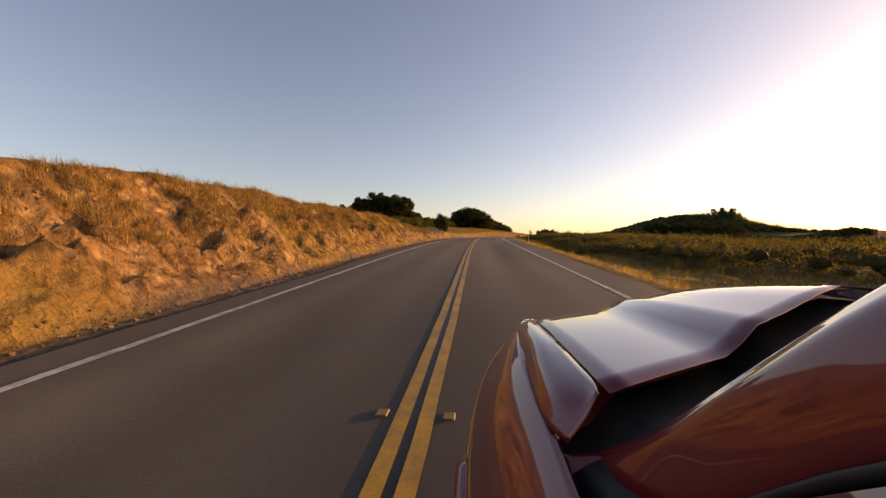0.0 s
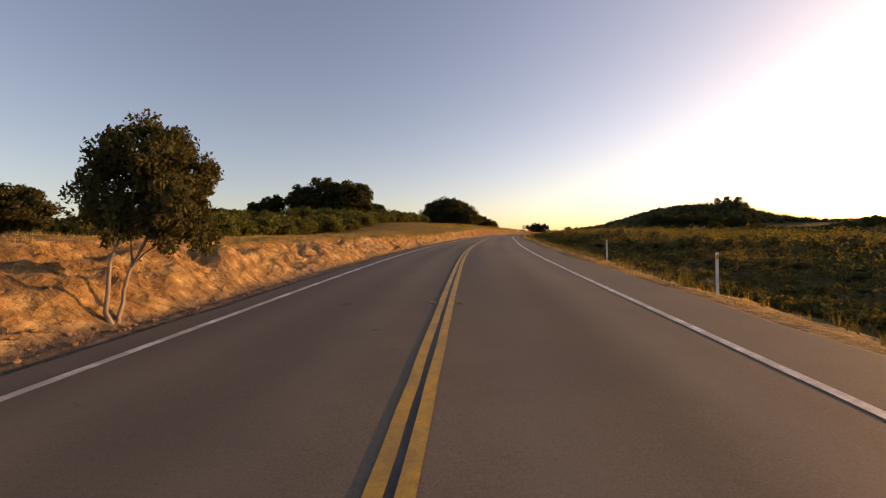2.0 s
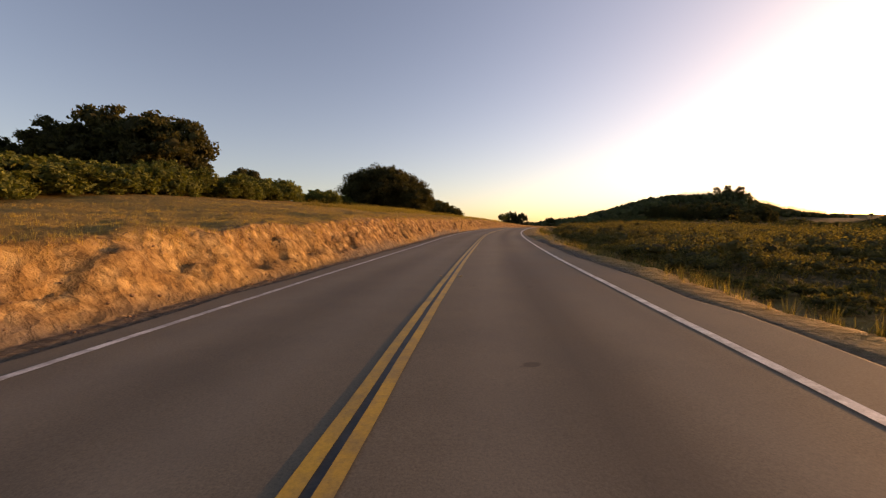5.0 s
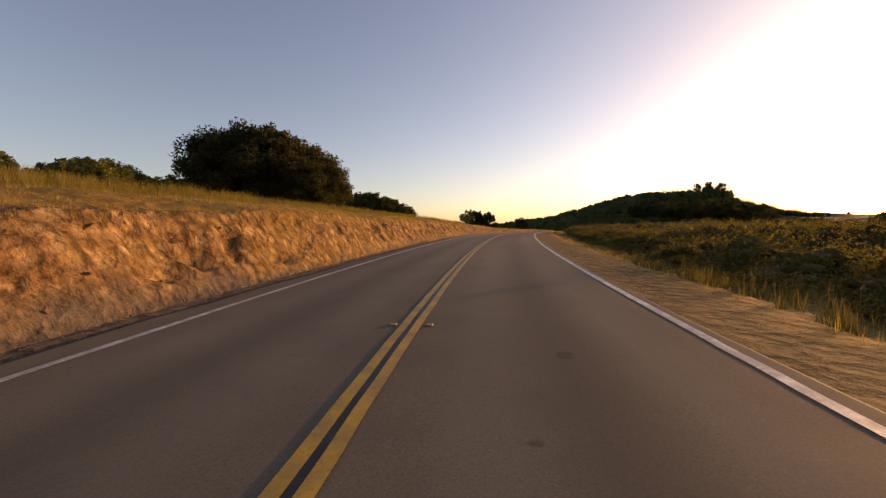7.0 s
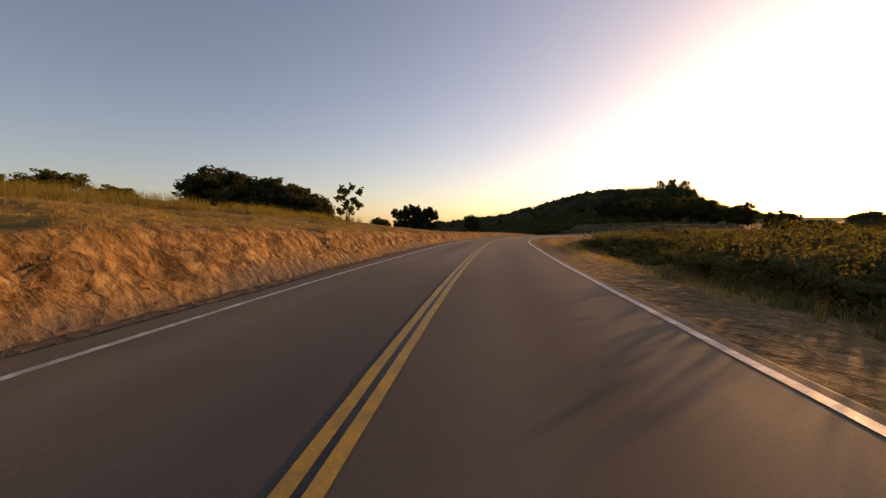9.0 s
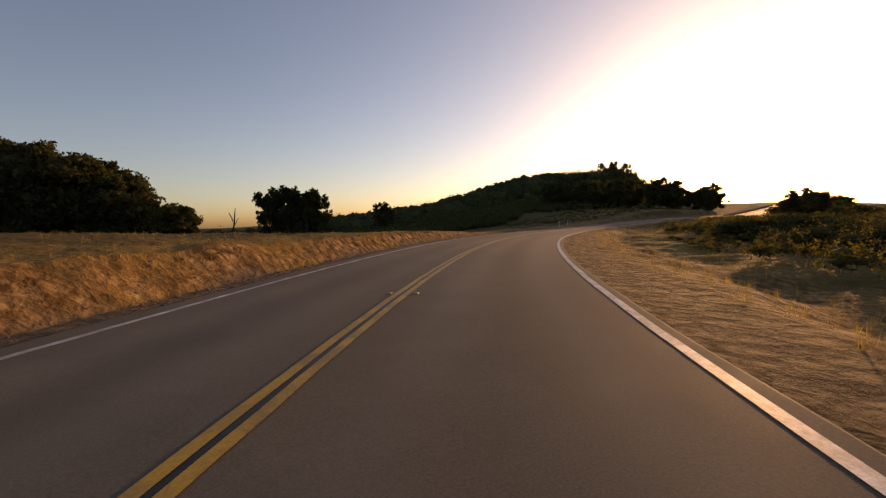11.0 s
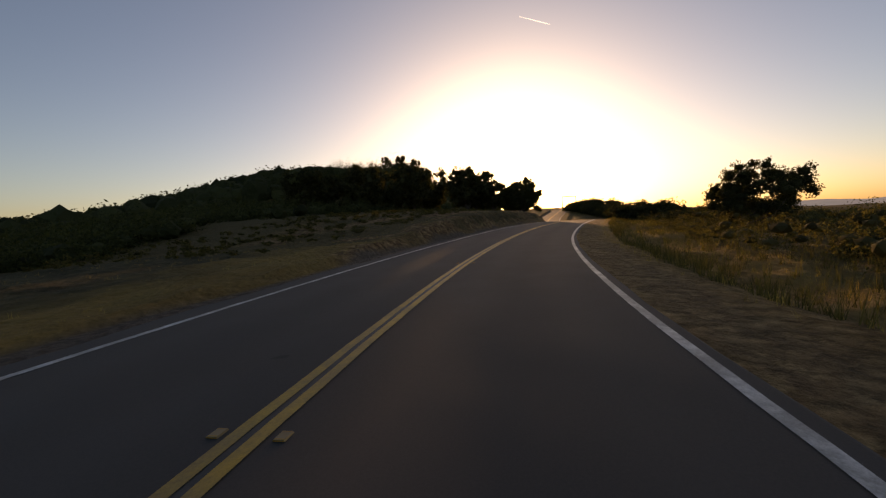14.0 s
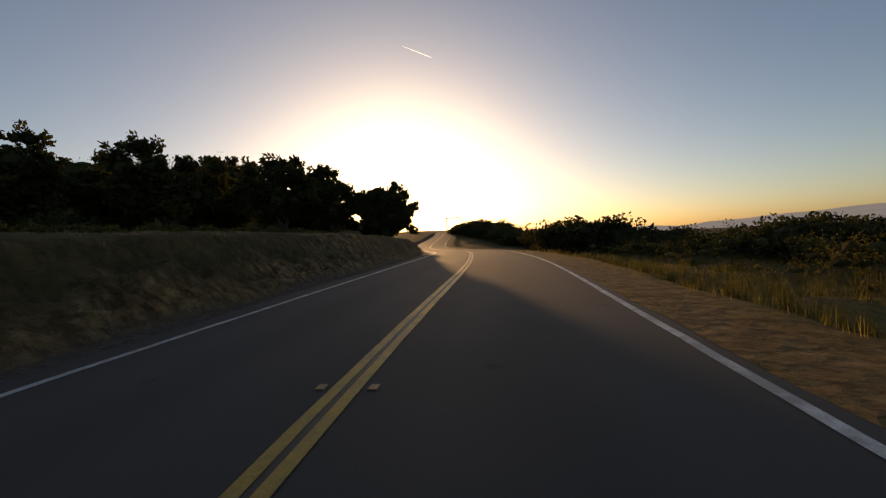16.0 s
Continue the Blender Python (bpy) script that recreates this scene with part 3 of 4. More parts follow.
def stand(ob, x, y, scale=1.0, turn=0.0, sink=0.1, wide=1.0):
    ob.matrix_basis = Matrix.LocRotScale((x, y, gz(x, y) - sink), Euler((0, 0, radians(turn))), (scale * wide, scale * wide, scale))
    return ob


def again(ob, x, y, scale=1.0, turn=0.0, sink=0.1, wide=1.0):
    keep = ob.scale.copy()
    ob.scale = (1, 1, 1)
    c = copy_thing(ob, Matrix.LocRotScale((x, y, gz(x, y) - sink), Euler((0, 0, radians(turn))), (scale * wide, scale * wide, scale)))
    ob.scale = keep
    return c


def topped(ob, x, y, top, height, turn=0.0, wide=1.0):
    """A copy whose highest leaves reach the level top; height is the first one's own."""
    return again(ob, x, y, (top - gz(x, y)) / height, turn, wide=wide)


# lone roadside tree on the cut bank
lone = tagged(tree("small_oak", 4.6, 1.9, 11, puffs=38, per=700, leaf=0.062, clear=0.33, trunk=0.055, flat=0.95, bark=M_PALEBARK, stems=2, gaps=0.95, core_part=0.3, puff=0.24),
              "small oak with pale forked trunks on the earth bank", "tree")
stand(lone, -3.95, 43.9, 0.63, 60, wide=0.74)
lone.rotation_euler[1] = radians(13)

# great spreading oaks above the second cutting
great = tagged(tree("great_oak", 11.6, 10.5, 21, puffs=110, per=1000, leaf=0.19, clear=0.06, trunk=0.5, flat=0.72, stems=3, gaps=0.7, core_part=0.4, puff=0.19),
               "broad dark green live oak in dry grass above the cutting", "tree", "oaks above the cutting")
stand(great, -4.5, 191.5, (19.3 - gz(-4.5, 191.5)) / 11.6, 20, wide=1.08)
again(great, 2.5, 191, 0.6, 140)
oak = tagged(tree("oak", 8.5, 4.9, 31, puffs=44, per=460, leaf=0.2, clear=0.10, trunk=0.3, flat=0.85, core_part=0.4),
             "dark green live oak with a rounded crown", "tree", "oaks on the ridge")
stand(oak, 4.5, 300, (22.0 - gz(4.5, 300)) / 8.5, 0)
for x, y, z, a in ((11, 299, 21.5, 70), (15.5, 297, 18.5, 130), (19.6, 295, 15.0, 200), (-12, 322, 28.0, 20),
                   (-24, 60, 6.0, 50), (-28, 56, 5.6, 140), (-22, 66, 5.2, 260)):
    topped(oak, x, y, z, 8.5, a)
for x, y, k, a in ((-50, 79, 0.55, 5), (-57, 83, 0.6, 45), (-44, 87, 0.55, 85), (-39, 93, 0.6, 125), (-63, 78, 0.7, 165), (34, 252, 0.5, 20),
                   (-31, 156, 1.4, 40), (-38, 158, 1.5, 110), (-47, 159, 1.2, 190), (-56, 158, 0.8, 250), (-62, 159, 0.55, 60),
                   (-58, 127, 0.42, 15), (-52, 122, 0.4, 90), (-66, 124, 0.45, 200), (-72, 130, 0.5, 300), (-27, 172, 0.7, 33), (-30, 178, 0.6, 133), (-45, 221, 0.8, 20), (-52, 224, 0.7, 120), (-38, 226, 0.6, 75), (-60, 219, 0.95, 75)):
    again(oak, x, y, k, a)
slim = tagged(tree("slim_tree", 8.5, 2.6, 41, puffs=26, per=300, leaf=0.17, clear=0.10, trunk=0.12, flat=1.3, stems=3, gaps=1.35, core_part=0.3),
              "slim feathery grey-green tree beside the field", "tree", "slim trees at the bend")
stand(slim, 45.0, 286, (12.6 - gz(45, 286)) / 8.5, 0)
for x, y, z, a in ((47.2, 284.5, 13.4, 80), (49.6, 283, 13.0, 160), (51.8, 282.5, 12.2, 250), (71.5, 300.5, 11.0, 40)):
    topped(slim, x, y, z, 8.5, a)
for x, y, k, a in ((191, 341, 0.85, 30), (196, 339, 0.95, 100), (203, 338, 1.05, 200), (208, 337, 0.8, 290)):
    again(slim, x, y, k, a)
sap = tagged(tree("sapling", 2.8, 0.9, 51, puffs=12, per=60, leaf=0.09, clear=0.2, trunk=0.035, flat=1.0, mat=M_BROOM, stems=2, gaps=1.4),
             "thin sapling with sparse leaves on the bank edge", "tree")
stand(sap, 25.3, 192.5, 0.95)

# oaks along the road's left at the far bend
hillside = tagged(tree("hillside_oak", 7.9, 4.1, 61, puffs=34, per=360, leaf=0.19, clear=0.12, trunk=0.24, flat=0.85, core_part=0.4),
                  "dark oak on the wooded hillside above the road", "tree", "oaks on the hillside")
stand(hillside, 145, 279, 1.0, 10)
for x, y, k, a in ((151, 281, 1.25, 60), (138, 286, 1.1, 120), (130, 291, 1.05, 180), (141, 297, 1.15, 210), (122, 296, 0.95, 30), (131, 303, 1.1, 75), (149, 275.5, 0.85, 10),
                   (150, 292, 1.3, 190), (151, 270.5, 0.7, 33), (157, 273.5, 0.85, 120), (163, 276, 1.1, 300), (169, 279, 0.85, 60), (176, 284, 0.9, 150),
                   (158, 283, 0.72, 250)):
    again(hillside, x, y, k, a)

# bushes
big_bush = tagged(tree("large_bush", 6.2, 4.6, 71, puffs=70, per=420, leaf=0.085, clear=0.03, trunk=0.09, flat=0.8, stems=6, gaps=0.8, core_part=0.42, puff=0.15), "large open bush with fine twigs beside the verge", "bush")
stand(big_bush, 124, 237.3, (9.8 - gz(124, 237.3)) / 6.2, 0, wide=0.9)
shrub = tagged(bush("shrub", 2.2, 2.1, 72, puffs=22, per=300, leaf=0.10, mat=M_BROOM), "green shrub in dry grass", "bush", "shrubs along the field")
stand(shrub, -33, 128, 1.0)
rng = np.random.default_rng(5)
for x, y, k in ((-40, 131, 1.3), (-47, 134, 1.2), (-27, 146, 1.1), (-22, 152, 1.1), (-34, 147, 1.5), (-42, 146, 1.6), (-17, 160, 0.9), (-24, 166, 1.9), 
                (-44, 83, 1.4), (-33, 97, 1.2), (-30, 104, 1.0), (-44, 110, 1.5), (-37, 116, 1.3), (-12, 186, 1.3), (-17, 183, 1.6),
                (-35, 205, 1.7), (-44, 212, 1.6), (-52, 218, 1.8), (-28, 212, 1.3), (-22, 218, 1.2), (-2, 236, 1.0), (3, 240, 1.2), (-8, 240, 1.1), (-14, 236, 1.1),
                (-4, 222, 1.2), (0, 225, 1.0), (5, 229, 0.9), (-9, 218, 1.3), (-15, 213, 1.3), (-20, 209, 1.5), (9, 233, 0.8), (-52, 112, 1.7), (-46, 117, 1.8), (-49, 124, 1.9), (-41, 123, 1.6), (-38, 135, 1.7), (-34, 140, 1.6), (-29, 138, 1.4), (-26, 157, 1.5), (-19, 168, 1.7), (-21, 160, 1.3), (-31, 151, 1.9),
                (-55, 140, 1.2), (-50, 147, 1.2), (-58, 150, 1.2), (-64, 144, 1.2), (-66, 154, 1.2), (-47, 152, 1.4), (-38, 150, 1.9), (-12, 172, 1.3), (-15, 176, 1.5), (-3, 187, 0.7), (12, 250, 1.0), (60, 262, 0.6), (66, 266, 0.7), (38, 281, 0.8), (56, 276, 0.8)):
    again(shrub, x, y, k, rng.random() * 360, wide=1.0 + 0.4 * rng.random())
for i in range(60):
    x, y = place(78 + 1.16 * i + rng.uniform(-1, 1), -(27.5 + 2.5 * rng.random() + (7.0 * rng.random() if i % 2 else 0.0)))
    again(shrub, float(x), float(y), 0.95 + 0.65 * rng.random(), rng.random() * 360, wide=0.9 + 0.5 * rng.random())
thicket = tagged(bush("thicket", 4.2, 6.5, 73, puffs=40, per=380, leaf=0.17, mat=M_OAK, twigs=8), "rounded dark thicket by the road", "bush", "thickets by the far bend")
stand(thicket, 154, 250, 1.0, 0)
for x, y, k, a in ((163, 250, 0.8, 50), (171, 247, 0.85, 100), (150, 244, 0.7, 10), (244, 281, 1.6, 140), (232, 276, 1.2, 20), (255, 290, 1.2, 80), (180, 252, 0.8, 190), (142, 238, 0.8, 220),
                   (190, 256, 0.9, 0), (203, 262, 1.0, 70), (215, 268, 1.1, 30)):
    again(thicket, x, y, k, a)
rng = np.random.default_rng(6)
for i in range(44):
    x, y = place(rng.uniform(214, 292), rng.uniform(13, 34))
    again(thicket, float(x), float(y), 0.26 + 0.2 * rng.random(), rng.random() * 360, wide=1.0 + 0.5 * rng.random())


# woods on the hill, and scrub beyond the verge, past counting
def build_woods():
    rng = np.random.default_rng(8)
    c = []
    for a, b in zip(HILL[:-1], HILL[1:]):
        n = int(np.hypot(*(b - a)[:2]) * 8.0)
        u = rng.random(n)[:, None]
        p = a[:2] + (b - a)[:2] * u + rng.normal(size=(n, 2)) * 22
        c.append(p)
    # brushy country to the right of the road
    n = 900
    s, d = rng.uniform(-60, 210, n), 30 + 190 * rng.random(n) ** 1.1
    x, y = place(s, d)
    c.append(np.stack([x, y], 1))
    x, y = place(rng.uniform(200, 420, 500), 28 + 150 * rng.random(500))
    c.append(np.stack([x, y], 1))
    x, y = place(rng.uniform(282, 350, 420), -(15 + 75 * rng.random(420)))
    c.append(np.stack([x, y], 1))
    n = 900
    y = 268 + 130 * rng.random(n)
    x = 50 + (0.22 * (y - 243) + 38) * rng.random(n)
    far_left = np.stack([x, y], 1)
    c.insert(0, far_left)
    c = np.vstack(c)
    s, d = nearest(c[:, 0], c[:, 1])
    keep = (np.abs(d) > np.where((np.arange(len(c)) < 900) | ((s > 200) & (d < 0)), 30, 16)) & ~((s > 280) & (d < 0) & (d > -24))
    c, d = c[keep], d[keep]
    z = ground_height(c[:, 0], c[:, 1])
    hz, hw = hill(c[:, 0], c[:, 1])
    low = np.arange(len(keep))[keep] >= len(keep) - 420
    hw = np.where(low, 0.0, hw)
    R = np.where(hw > 0.3, 2.6 + 2.2 * rng.random(len(c)), (1.1 + 1.6 * rng.random(len(c))) * np.where((s[keep] > 230) & (d > 0), 1.4, 1.0))
    hgt = R * np.where(hw > 0.3, 0.85, 0.65)
    tall = (np.hypot(c[:, 0] - 200, c[:, 1] - 339) < 9)
    hgt = np.where(tall, hgt * 1.35, hgt)
    cc = np.stack([c[:, 0], c[:, 1], z + hgt * 0.45], 1)
    rr = np.stack([R, R, hgt * 1.3], 1)
    near = np.abs(d) < 70
    v, f = joined(blobs(rng, cc, rr * np.where(near, 0.34, 0.62)[:, None], rough=0.35), leaves(rng, cc[~near], rr[~near], 84, 0.32, out=0.26, sprays=14), leaves(rng, cc[near], rr[near], 420, 0.13, out=0.42, sprays=28))
    return tagged(new("hillside_woods", mesh_of("hillside_woods", v, f, M_WOODS)), "dense dark oak woods and scrub on the hill", "woods", kind="stuff")


woods = build_woods()


def blades(rng, x, y, z, h, lean, per, width):
    n = len(x) * per
    X, Y, Z, Hh = (np.repeat(q, per) for q in (x, y, z, h))
    a = rng.random(n) * 6.283
    r = 0.10 * np.sqrt(rng.random(n)) * (0.6 + Hh)
    bx, by = X + np.cos(a) * r, Y + np.sin(a) * r
    tall = Hh * (0.6 + 0.6 * rng.random(n))
    b = rng.random(n) * 6.283
    k = lean * tall * rng.random(n)
    w = width * (0.7 + 0.6 * rng.random(n))
    sx, sy = np.cos(b + 1.57) * w, np.sin(b + 1.57) * w
    v = np.stack([np.stack([bx - sx, by - sy, Z - 0.04], 1), np.stack([bx + sx, by + sy, Z - 0.04], 1),
                  np.stack([bx + np.cos(b) * k, by + np.sin(b) * k, Z + tall], 1)], 1).reshape(-1, 3)
    return v, np.arange(n * 3).reshape(-1, 3)


def build_scrub():
    """Knee to waist high weeds and brush on the right of the road."""
    rng = np.random.default_rng(9)
    s = np.concatenate([rng.uniform(20, 215, 3600), rng.uniform(-40, 24, 2500), rng.uniform(255, 330, 3500)])
    d = 5.0 + 24 * rng.random(len(s)) ** 1.8
    thin = np.clip((s - 170) / 45, 0, 1) * (s < 240) + np.clip((275 - s) / 20, 0, 1) * (s > 240)
    s = np.where(rng.random(len(s)) < thin ** 0.7, s - 60 * (s < 240) + 45 * (s > 240), s)
    d = np.where(s < 26, d + 5.0 * np.clip((26 - s) / 8, 0, 1), d)
    x, y = place(s, d)
    dens = fbm(x * 0.12, y * 0.12, 2.0, 3)
    k = dens > -0.75
    x, y, s, d, dens = x[k], y[k], s[k], d[k], dens[k]
    z = ground_height(x, y, s, d)
    h = (0.15 + 0.24 * rng.random(len(x))) * (1 + 0.7 * np.clip((d - 5) / 9, 0, 1)) * (1 + 0.35 * dens)
    return tagged(new("roadside_weeds", mesh_of("roadside_weeds", *blades(rng, x, y, z, h, 0.9, 13, 0.008), M_BRUSH)),
                  "tall olive-brown weeds beyond the verge", "weeds", kind="stuff")


def build_brush():
    rng = np.random.default_rng(19)
    s = np.concatenate([rng.uniform(24, 205, 6200), rng.uniform(-40, 24, 420), rng.uniform(205, 330, 900)])
    d = np.where(s > 205, 9.0, 6.9) + 30 * rng.random(len(s)) ** 1.6
    d = np.where(s < 26, d + 5.0, d)
    s = np.concatenate([s, rng.uniform(280, 350, 700)])
    d = np.concatenate([d, -(7.5 + 17 * rng.random(700) ** 0.8)])
    x, y = place(s, d)
    z = ground_height(x, y, s, d)
    x0, y0 = place(s, 0 * d)
    level = ground_height(x0, y0, s, 0 * d)
    clump = fbm(x * 0.20, y * 0.20, 12.0, 3)
    away = np.abs(d)
    top = level + table(s, (20, 0.20), (60, 0.30), (105, 0.55), (200, 0.70), (260, 0.45)) + 0.8 * clump + 0.035 * np.clip(away - 9, 0, 20)
    top -= 0.7 * (1 - step(6.5, 10.0, away))
    h = np.clip(top - z, 0.35, 2.3) * (0.55 + 0.45 * rng.random(len(x)) ** 0.7)
    c = np.stack([x, y, z + h * 0.62], 1)
    wide = np.clip(h, 0.4, 1.1) * (0.6 + 0.35 * rng.random(len(x)))
    r = np.stack([wide, wide, h * 0.42], 1)
    near = away < 14
    v, f = joined(blobs(rng, c, r * 0.34, True), leaves(rng, c[near], r[near], 150, 0.045, out=0.55, sprays=13), leaves(rng, c[~near], r[~near], 90, 0.062, out=0.5, sprays=10))
    return tagged(new("roadside_brush", mesh_of("roadside_brush", v, f, M_BRUSH)),
                  "low leafy brush beyond the verge", "brush", kind="stuff")


scrub, brush = build_scrub(), build_brush()


def build_grass():
    rng = np.random.default_rng(10)
    n = 80000
    s = rng.uniform(-14, 330, n)
    side = rng.random(n) < np.where((s > 38) & (s < 180), 0.95, 0.7)
    W = bank_depth(s)
    u = np.where(side, 4.15 + W * 0.85 + 16 * rng.random(n) ** 1.7, 4.5 + 5.5 * rng.random(n) ** 1.3)
    d = np.where(side, -u, u)
    x, y = place(s, d)
    dens = fbm(x * 0.25, y * 0.25, 4.0, 3)
    k = (dens > -0.7) & (rng.random(n) > np.where(side, table(s, (185, 0), (205, 0.45), (240, 0.85), (330, 0.9)), table(s, (180, 0), (200, 0.75), (330, 0.8))))
    x, y, s, d, u = x[k], y[k], s[k], d[k], u[k]
    z = ground_height(x, y, s, d)
    h = (0.04 + 0.08 * rng.random(len(x))) * np.where(d > 0, 2.0, 1.0) * (1 + 0.4 * step(6, 14, u))
    v, f = blades(rng, x, y, z, h, 0.9, 6, 0.0045)
    return tagged(new("dry_grass", mesh_of("dry_grass", v, f, M_GRASS)), "dry golden grass along the banks and verges", "grass", kind="stuff")


def build_weeds():
    rng = np.random.default_rng(12)
    n = 27000
    s = np.concatenate([rng.uniform(-16, 42, 24000), rng.uniform(42, 240, 3000)])
    W = bank_depth(s)
    f_ = np.where(s < 42, 0.38 + 0.62 * rng.random(n) ** 0.8, 0.55 + 0.5 * rng.random(n))
    u = 4.2 + W * f_
    x, y = place(s, -u)
    dens = fbm(x * 0.8, y * 0.8, 6.0, 3)
    k = dens > np.where(s < 42, -0.45, 0.45)
    x, y, s, u = x[k], y[k], s[k], u[k]
    z = ground_height(x, y, s, -u)
    h = 0.05 + 0.15 * rng.random(len(x)) ** 1.5
    v, f = blades(rng, x, y, z, h, 2.0, 8, 0.006)
    return tagged(new("dry_weeds", mesh_of("dry_weeds", v, f, M_WEED)), "brown dry weeds clinging to the earth bank", "weeds", kind="stuff")


def build_tall_grass():
    """Uncut grass along the field's edge above the second cutting."""
    rng = np.random.default_rng(15)
    n = 5200
    s, u = rng.uniform(132, 205, n), 10.5 + 9 * rng.random(n)
    x, y = place(s, -u)
    k = fbm(x * 0.3, y * 0.3, 8.0, 3) > -0.25
    x, y, s, u = x[k], y[k], s[k], u[k]
    z = ground_height(x, y, s, -u)
    v, f = blades(rng, x, y, z, 0.25 + 0.4 * rng.random(len(x)), 0.5, 12, 0.008)
    return tagged(new("tall_grass", mesh_of("tall_grass", v, f, M_TALL)), "tall yellow-green grass along the field edge", "grass", kind="stuff")


grass, weeds, tall_grass = build_grass(), build_weeds(), build_tall_grass()

# ======================= road furniture =======================
M_MARK_BODY = plain_material("marker_plastic", (0.24, 0.14, 0.035), 0.5)
M_REFLECT = plain_material("amber_reflector", (0.62, 0.27, 0.02), 0.25)
M_POST = plain_material("white_plastic_post", (0.72, 0.71, 0.68), 0.55, vary=0.35)
M_DARK = plain_material("dark_rubber", (0.02, 0.02, 0.02), 0.7)
M_STEEL = plain_material("weathered_steel", (0.10, 0.085, 0.07), 0.6, 0.6)


def prism(bm, outline, y0, y1, taper=1.0):
    """A closed outline in x, z pulled along y."""
    rings = []
    for y, k in ((y0, 1.0), (y1, taper)):
        rings.append([bm.verts.new((x * k, y, z)) for x, z in outline])
    n = len(outline)
    for i in range(n):
        bm.faces.new((rings[0][i], rings[0][(i + 1) % n], rings[1][(i + 1) % n], rings[1][i]))
    bm.faces.new(rings[0][::-1])
    bm.faces.new(rings[1])
    bmesh.ops.recalc_face_normals(bm, faces=bm.faces)
    return bm


def box_bm(sx, sy, sz, x=0, y=0, z=0, bevel=0.0):
    bm = bmesh.new()
    bmesh.ops.create_cube(bm, size=1, matrix=Matrix.LocRotScale((x, y, z), None, (sx, sy, sz)))
    if bevel:
        bmesh.ops.bevel(bm, geom=bm.edges[:], offset=bevel, segments=2, affect="EDGES")
    return bm


def along(s, d, lift=0.0, rest=None):
    p, n = at_s(s)
    x, y = place(s, d)
    z = float(road_height(s, d)) if rest is None else gz(float(x), float(y))
    return Matrix.Translation((float(x), float(y), z + lift)) @ Matrix.Rotation(math.atan2(n[1], n[0]), 4, "Z")


def road_marker():
    root = new("road_marker")
    part("base", prism(bmesh.new(), ((-0.04, 0.0), (0.04, 0.0), (0.033, 0.010), (-0.033, 0.010)), -0.05, 0.05), M_MARK_BODY, root)
    for y in (-0.052, 0.052):
        bm = bmesh.new()
        v = [bm.verts.new(q) for q in ((-0.033, y, 0.002), (0.033, y, 0.002), (0.029, y * 0.80, 0.0115), (-0.029, y * 0.80, 0.0115))]
        w = [bm.verts.new((q.co.x, q.co.y * 0.93, q.co.z)) for q in v]
        bm.faces.new(v if y < 0 else v[::-1])
        for i in range(4):
            bm.faces.new((v[i], w[i], w[(i + 1) % 4], v[(i + 1) % 4]))
        part("reflector", bm, M_REFLECT, root, "amber reflector face")
    return tagged(root, "low amber reflective road marker beside the centre line", "road marker", "centre line markers")


marker = road_marker()
marker.matrix_basis = along(2.35, -0.215, 0.004)
for i in range(-4, 44):
    for d in (-0.215, 0.215):
        if (i, d) != (0, -0.215):
            copy_thing(marker, along(2.35 + 8.58 * i, d, 0.004))


def delineator(h=1.05):
    root = new("delineator_post")
    bm = prism(bmesh.new(), ((-0.034, -0.010), (0.0, -0.017), (0.034, -0.010), (0.034, 0.0), (0.0, -0.007), (-0.034, 0.0)), 0, h + 0.3, 0.96)
    bmesh.ops.rotate(bm, verts=bm.verts, matrix=Matrix.Rotation(radians(90), 3, "X"))
    bmesh.ops.translate(bm, verts=bm.verts, vec=(0, 0, -0.3))
    part("post", bm, M_POST, root)
    part("reflector", box_bm(0.05, 0.006, 0.10, 0, -0.015, h - 0.10, 0.002), M_REFLECT, root, "amber reflector plate")
    return tagged(root, "slender white roadside delineator post in the verge", "roadside post", "delineator posts")


post = delineator()
post.matrix_basis = along(48.4, 6.0, -0.08, True)
for s, d in ((54.6, 5.5), (264.7, -4.4), (267.6, -4.4)):
    copy_thing(post, along(s, d, -0.08, True) @ Matrix.Scale(0.85, 4))


def dead_tree():
    rng = np.random.default_rng(91)
    root = new("dead_tree")
    t1 = bent(rng, (0, 0, -0.2), (1.0, 0.1, 3.4), 7, 0.06)
    wood = [tube(t1, [0.2, 0.16, 0.13, 0.11, 0.09, 0.07, 0.03], 7)]
    part_pts = [((0.5, 0, 1.6), (1.3, 0.2, 2.6)), ((0.7, 0, 2.3), (0.3, 0.1, 3.1))]
    for a, b in part_pts:
        wood.append(tube(bent(rng, a, b, 5, 0.1), [0.07, 0.055, 0.04, 0.03, 0.012], 5))
    v, f = joined(*wood)
    child("standing_trunk", mesh_of("standing_trunk", v, f, M_DEAD, True), root)
    wood = [tube(bent(rng, (-0.1, 0.2, 0.25), (-2.6, 0.3, 1.2), 6, 0.06), [0.16, 0.13, 0.11, 0.08, 0.06, 0.02], 6)]
    for a, b in (((-1.2, 0.25, 0.7), (-1.5, 0.4, 1.5)), ((-1.8, 0.3, 0.9), (-2.5, 0.1, 0.5)), ((-0.7, 0.2, 0.4), (-0.9, 0, 1.0))):
        wood.append(tube(bent(rng, a, b, 4, 0.1), [0.05, 0.04, 0.03, 0.01], 5))
    v, f = joined(*wood)
    child("fallen_limb", mesh_of("fallen_limb", v, f, M_DEAD, True), root)
    return tagged(root, "bare dead forked tree with a fallen limb", "dead tree")


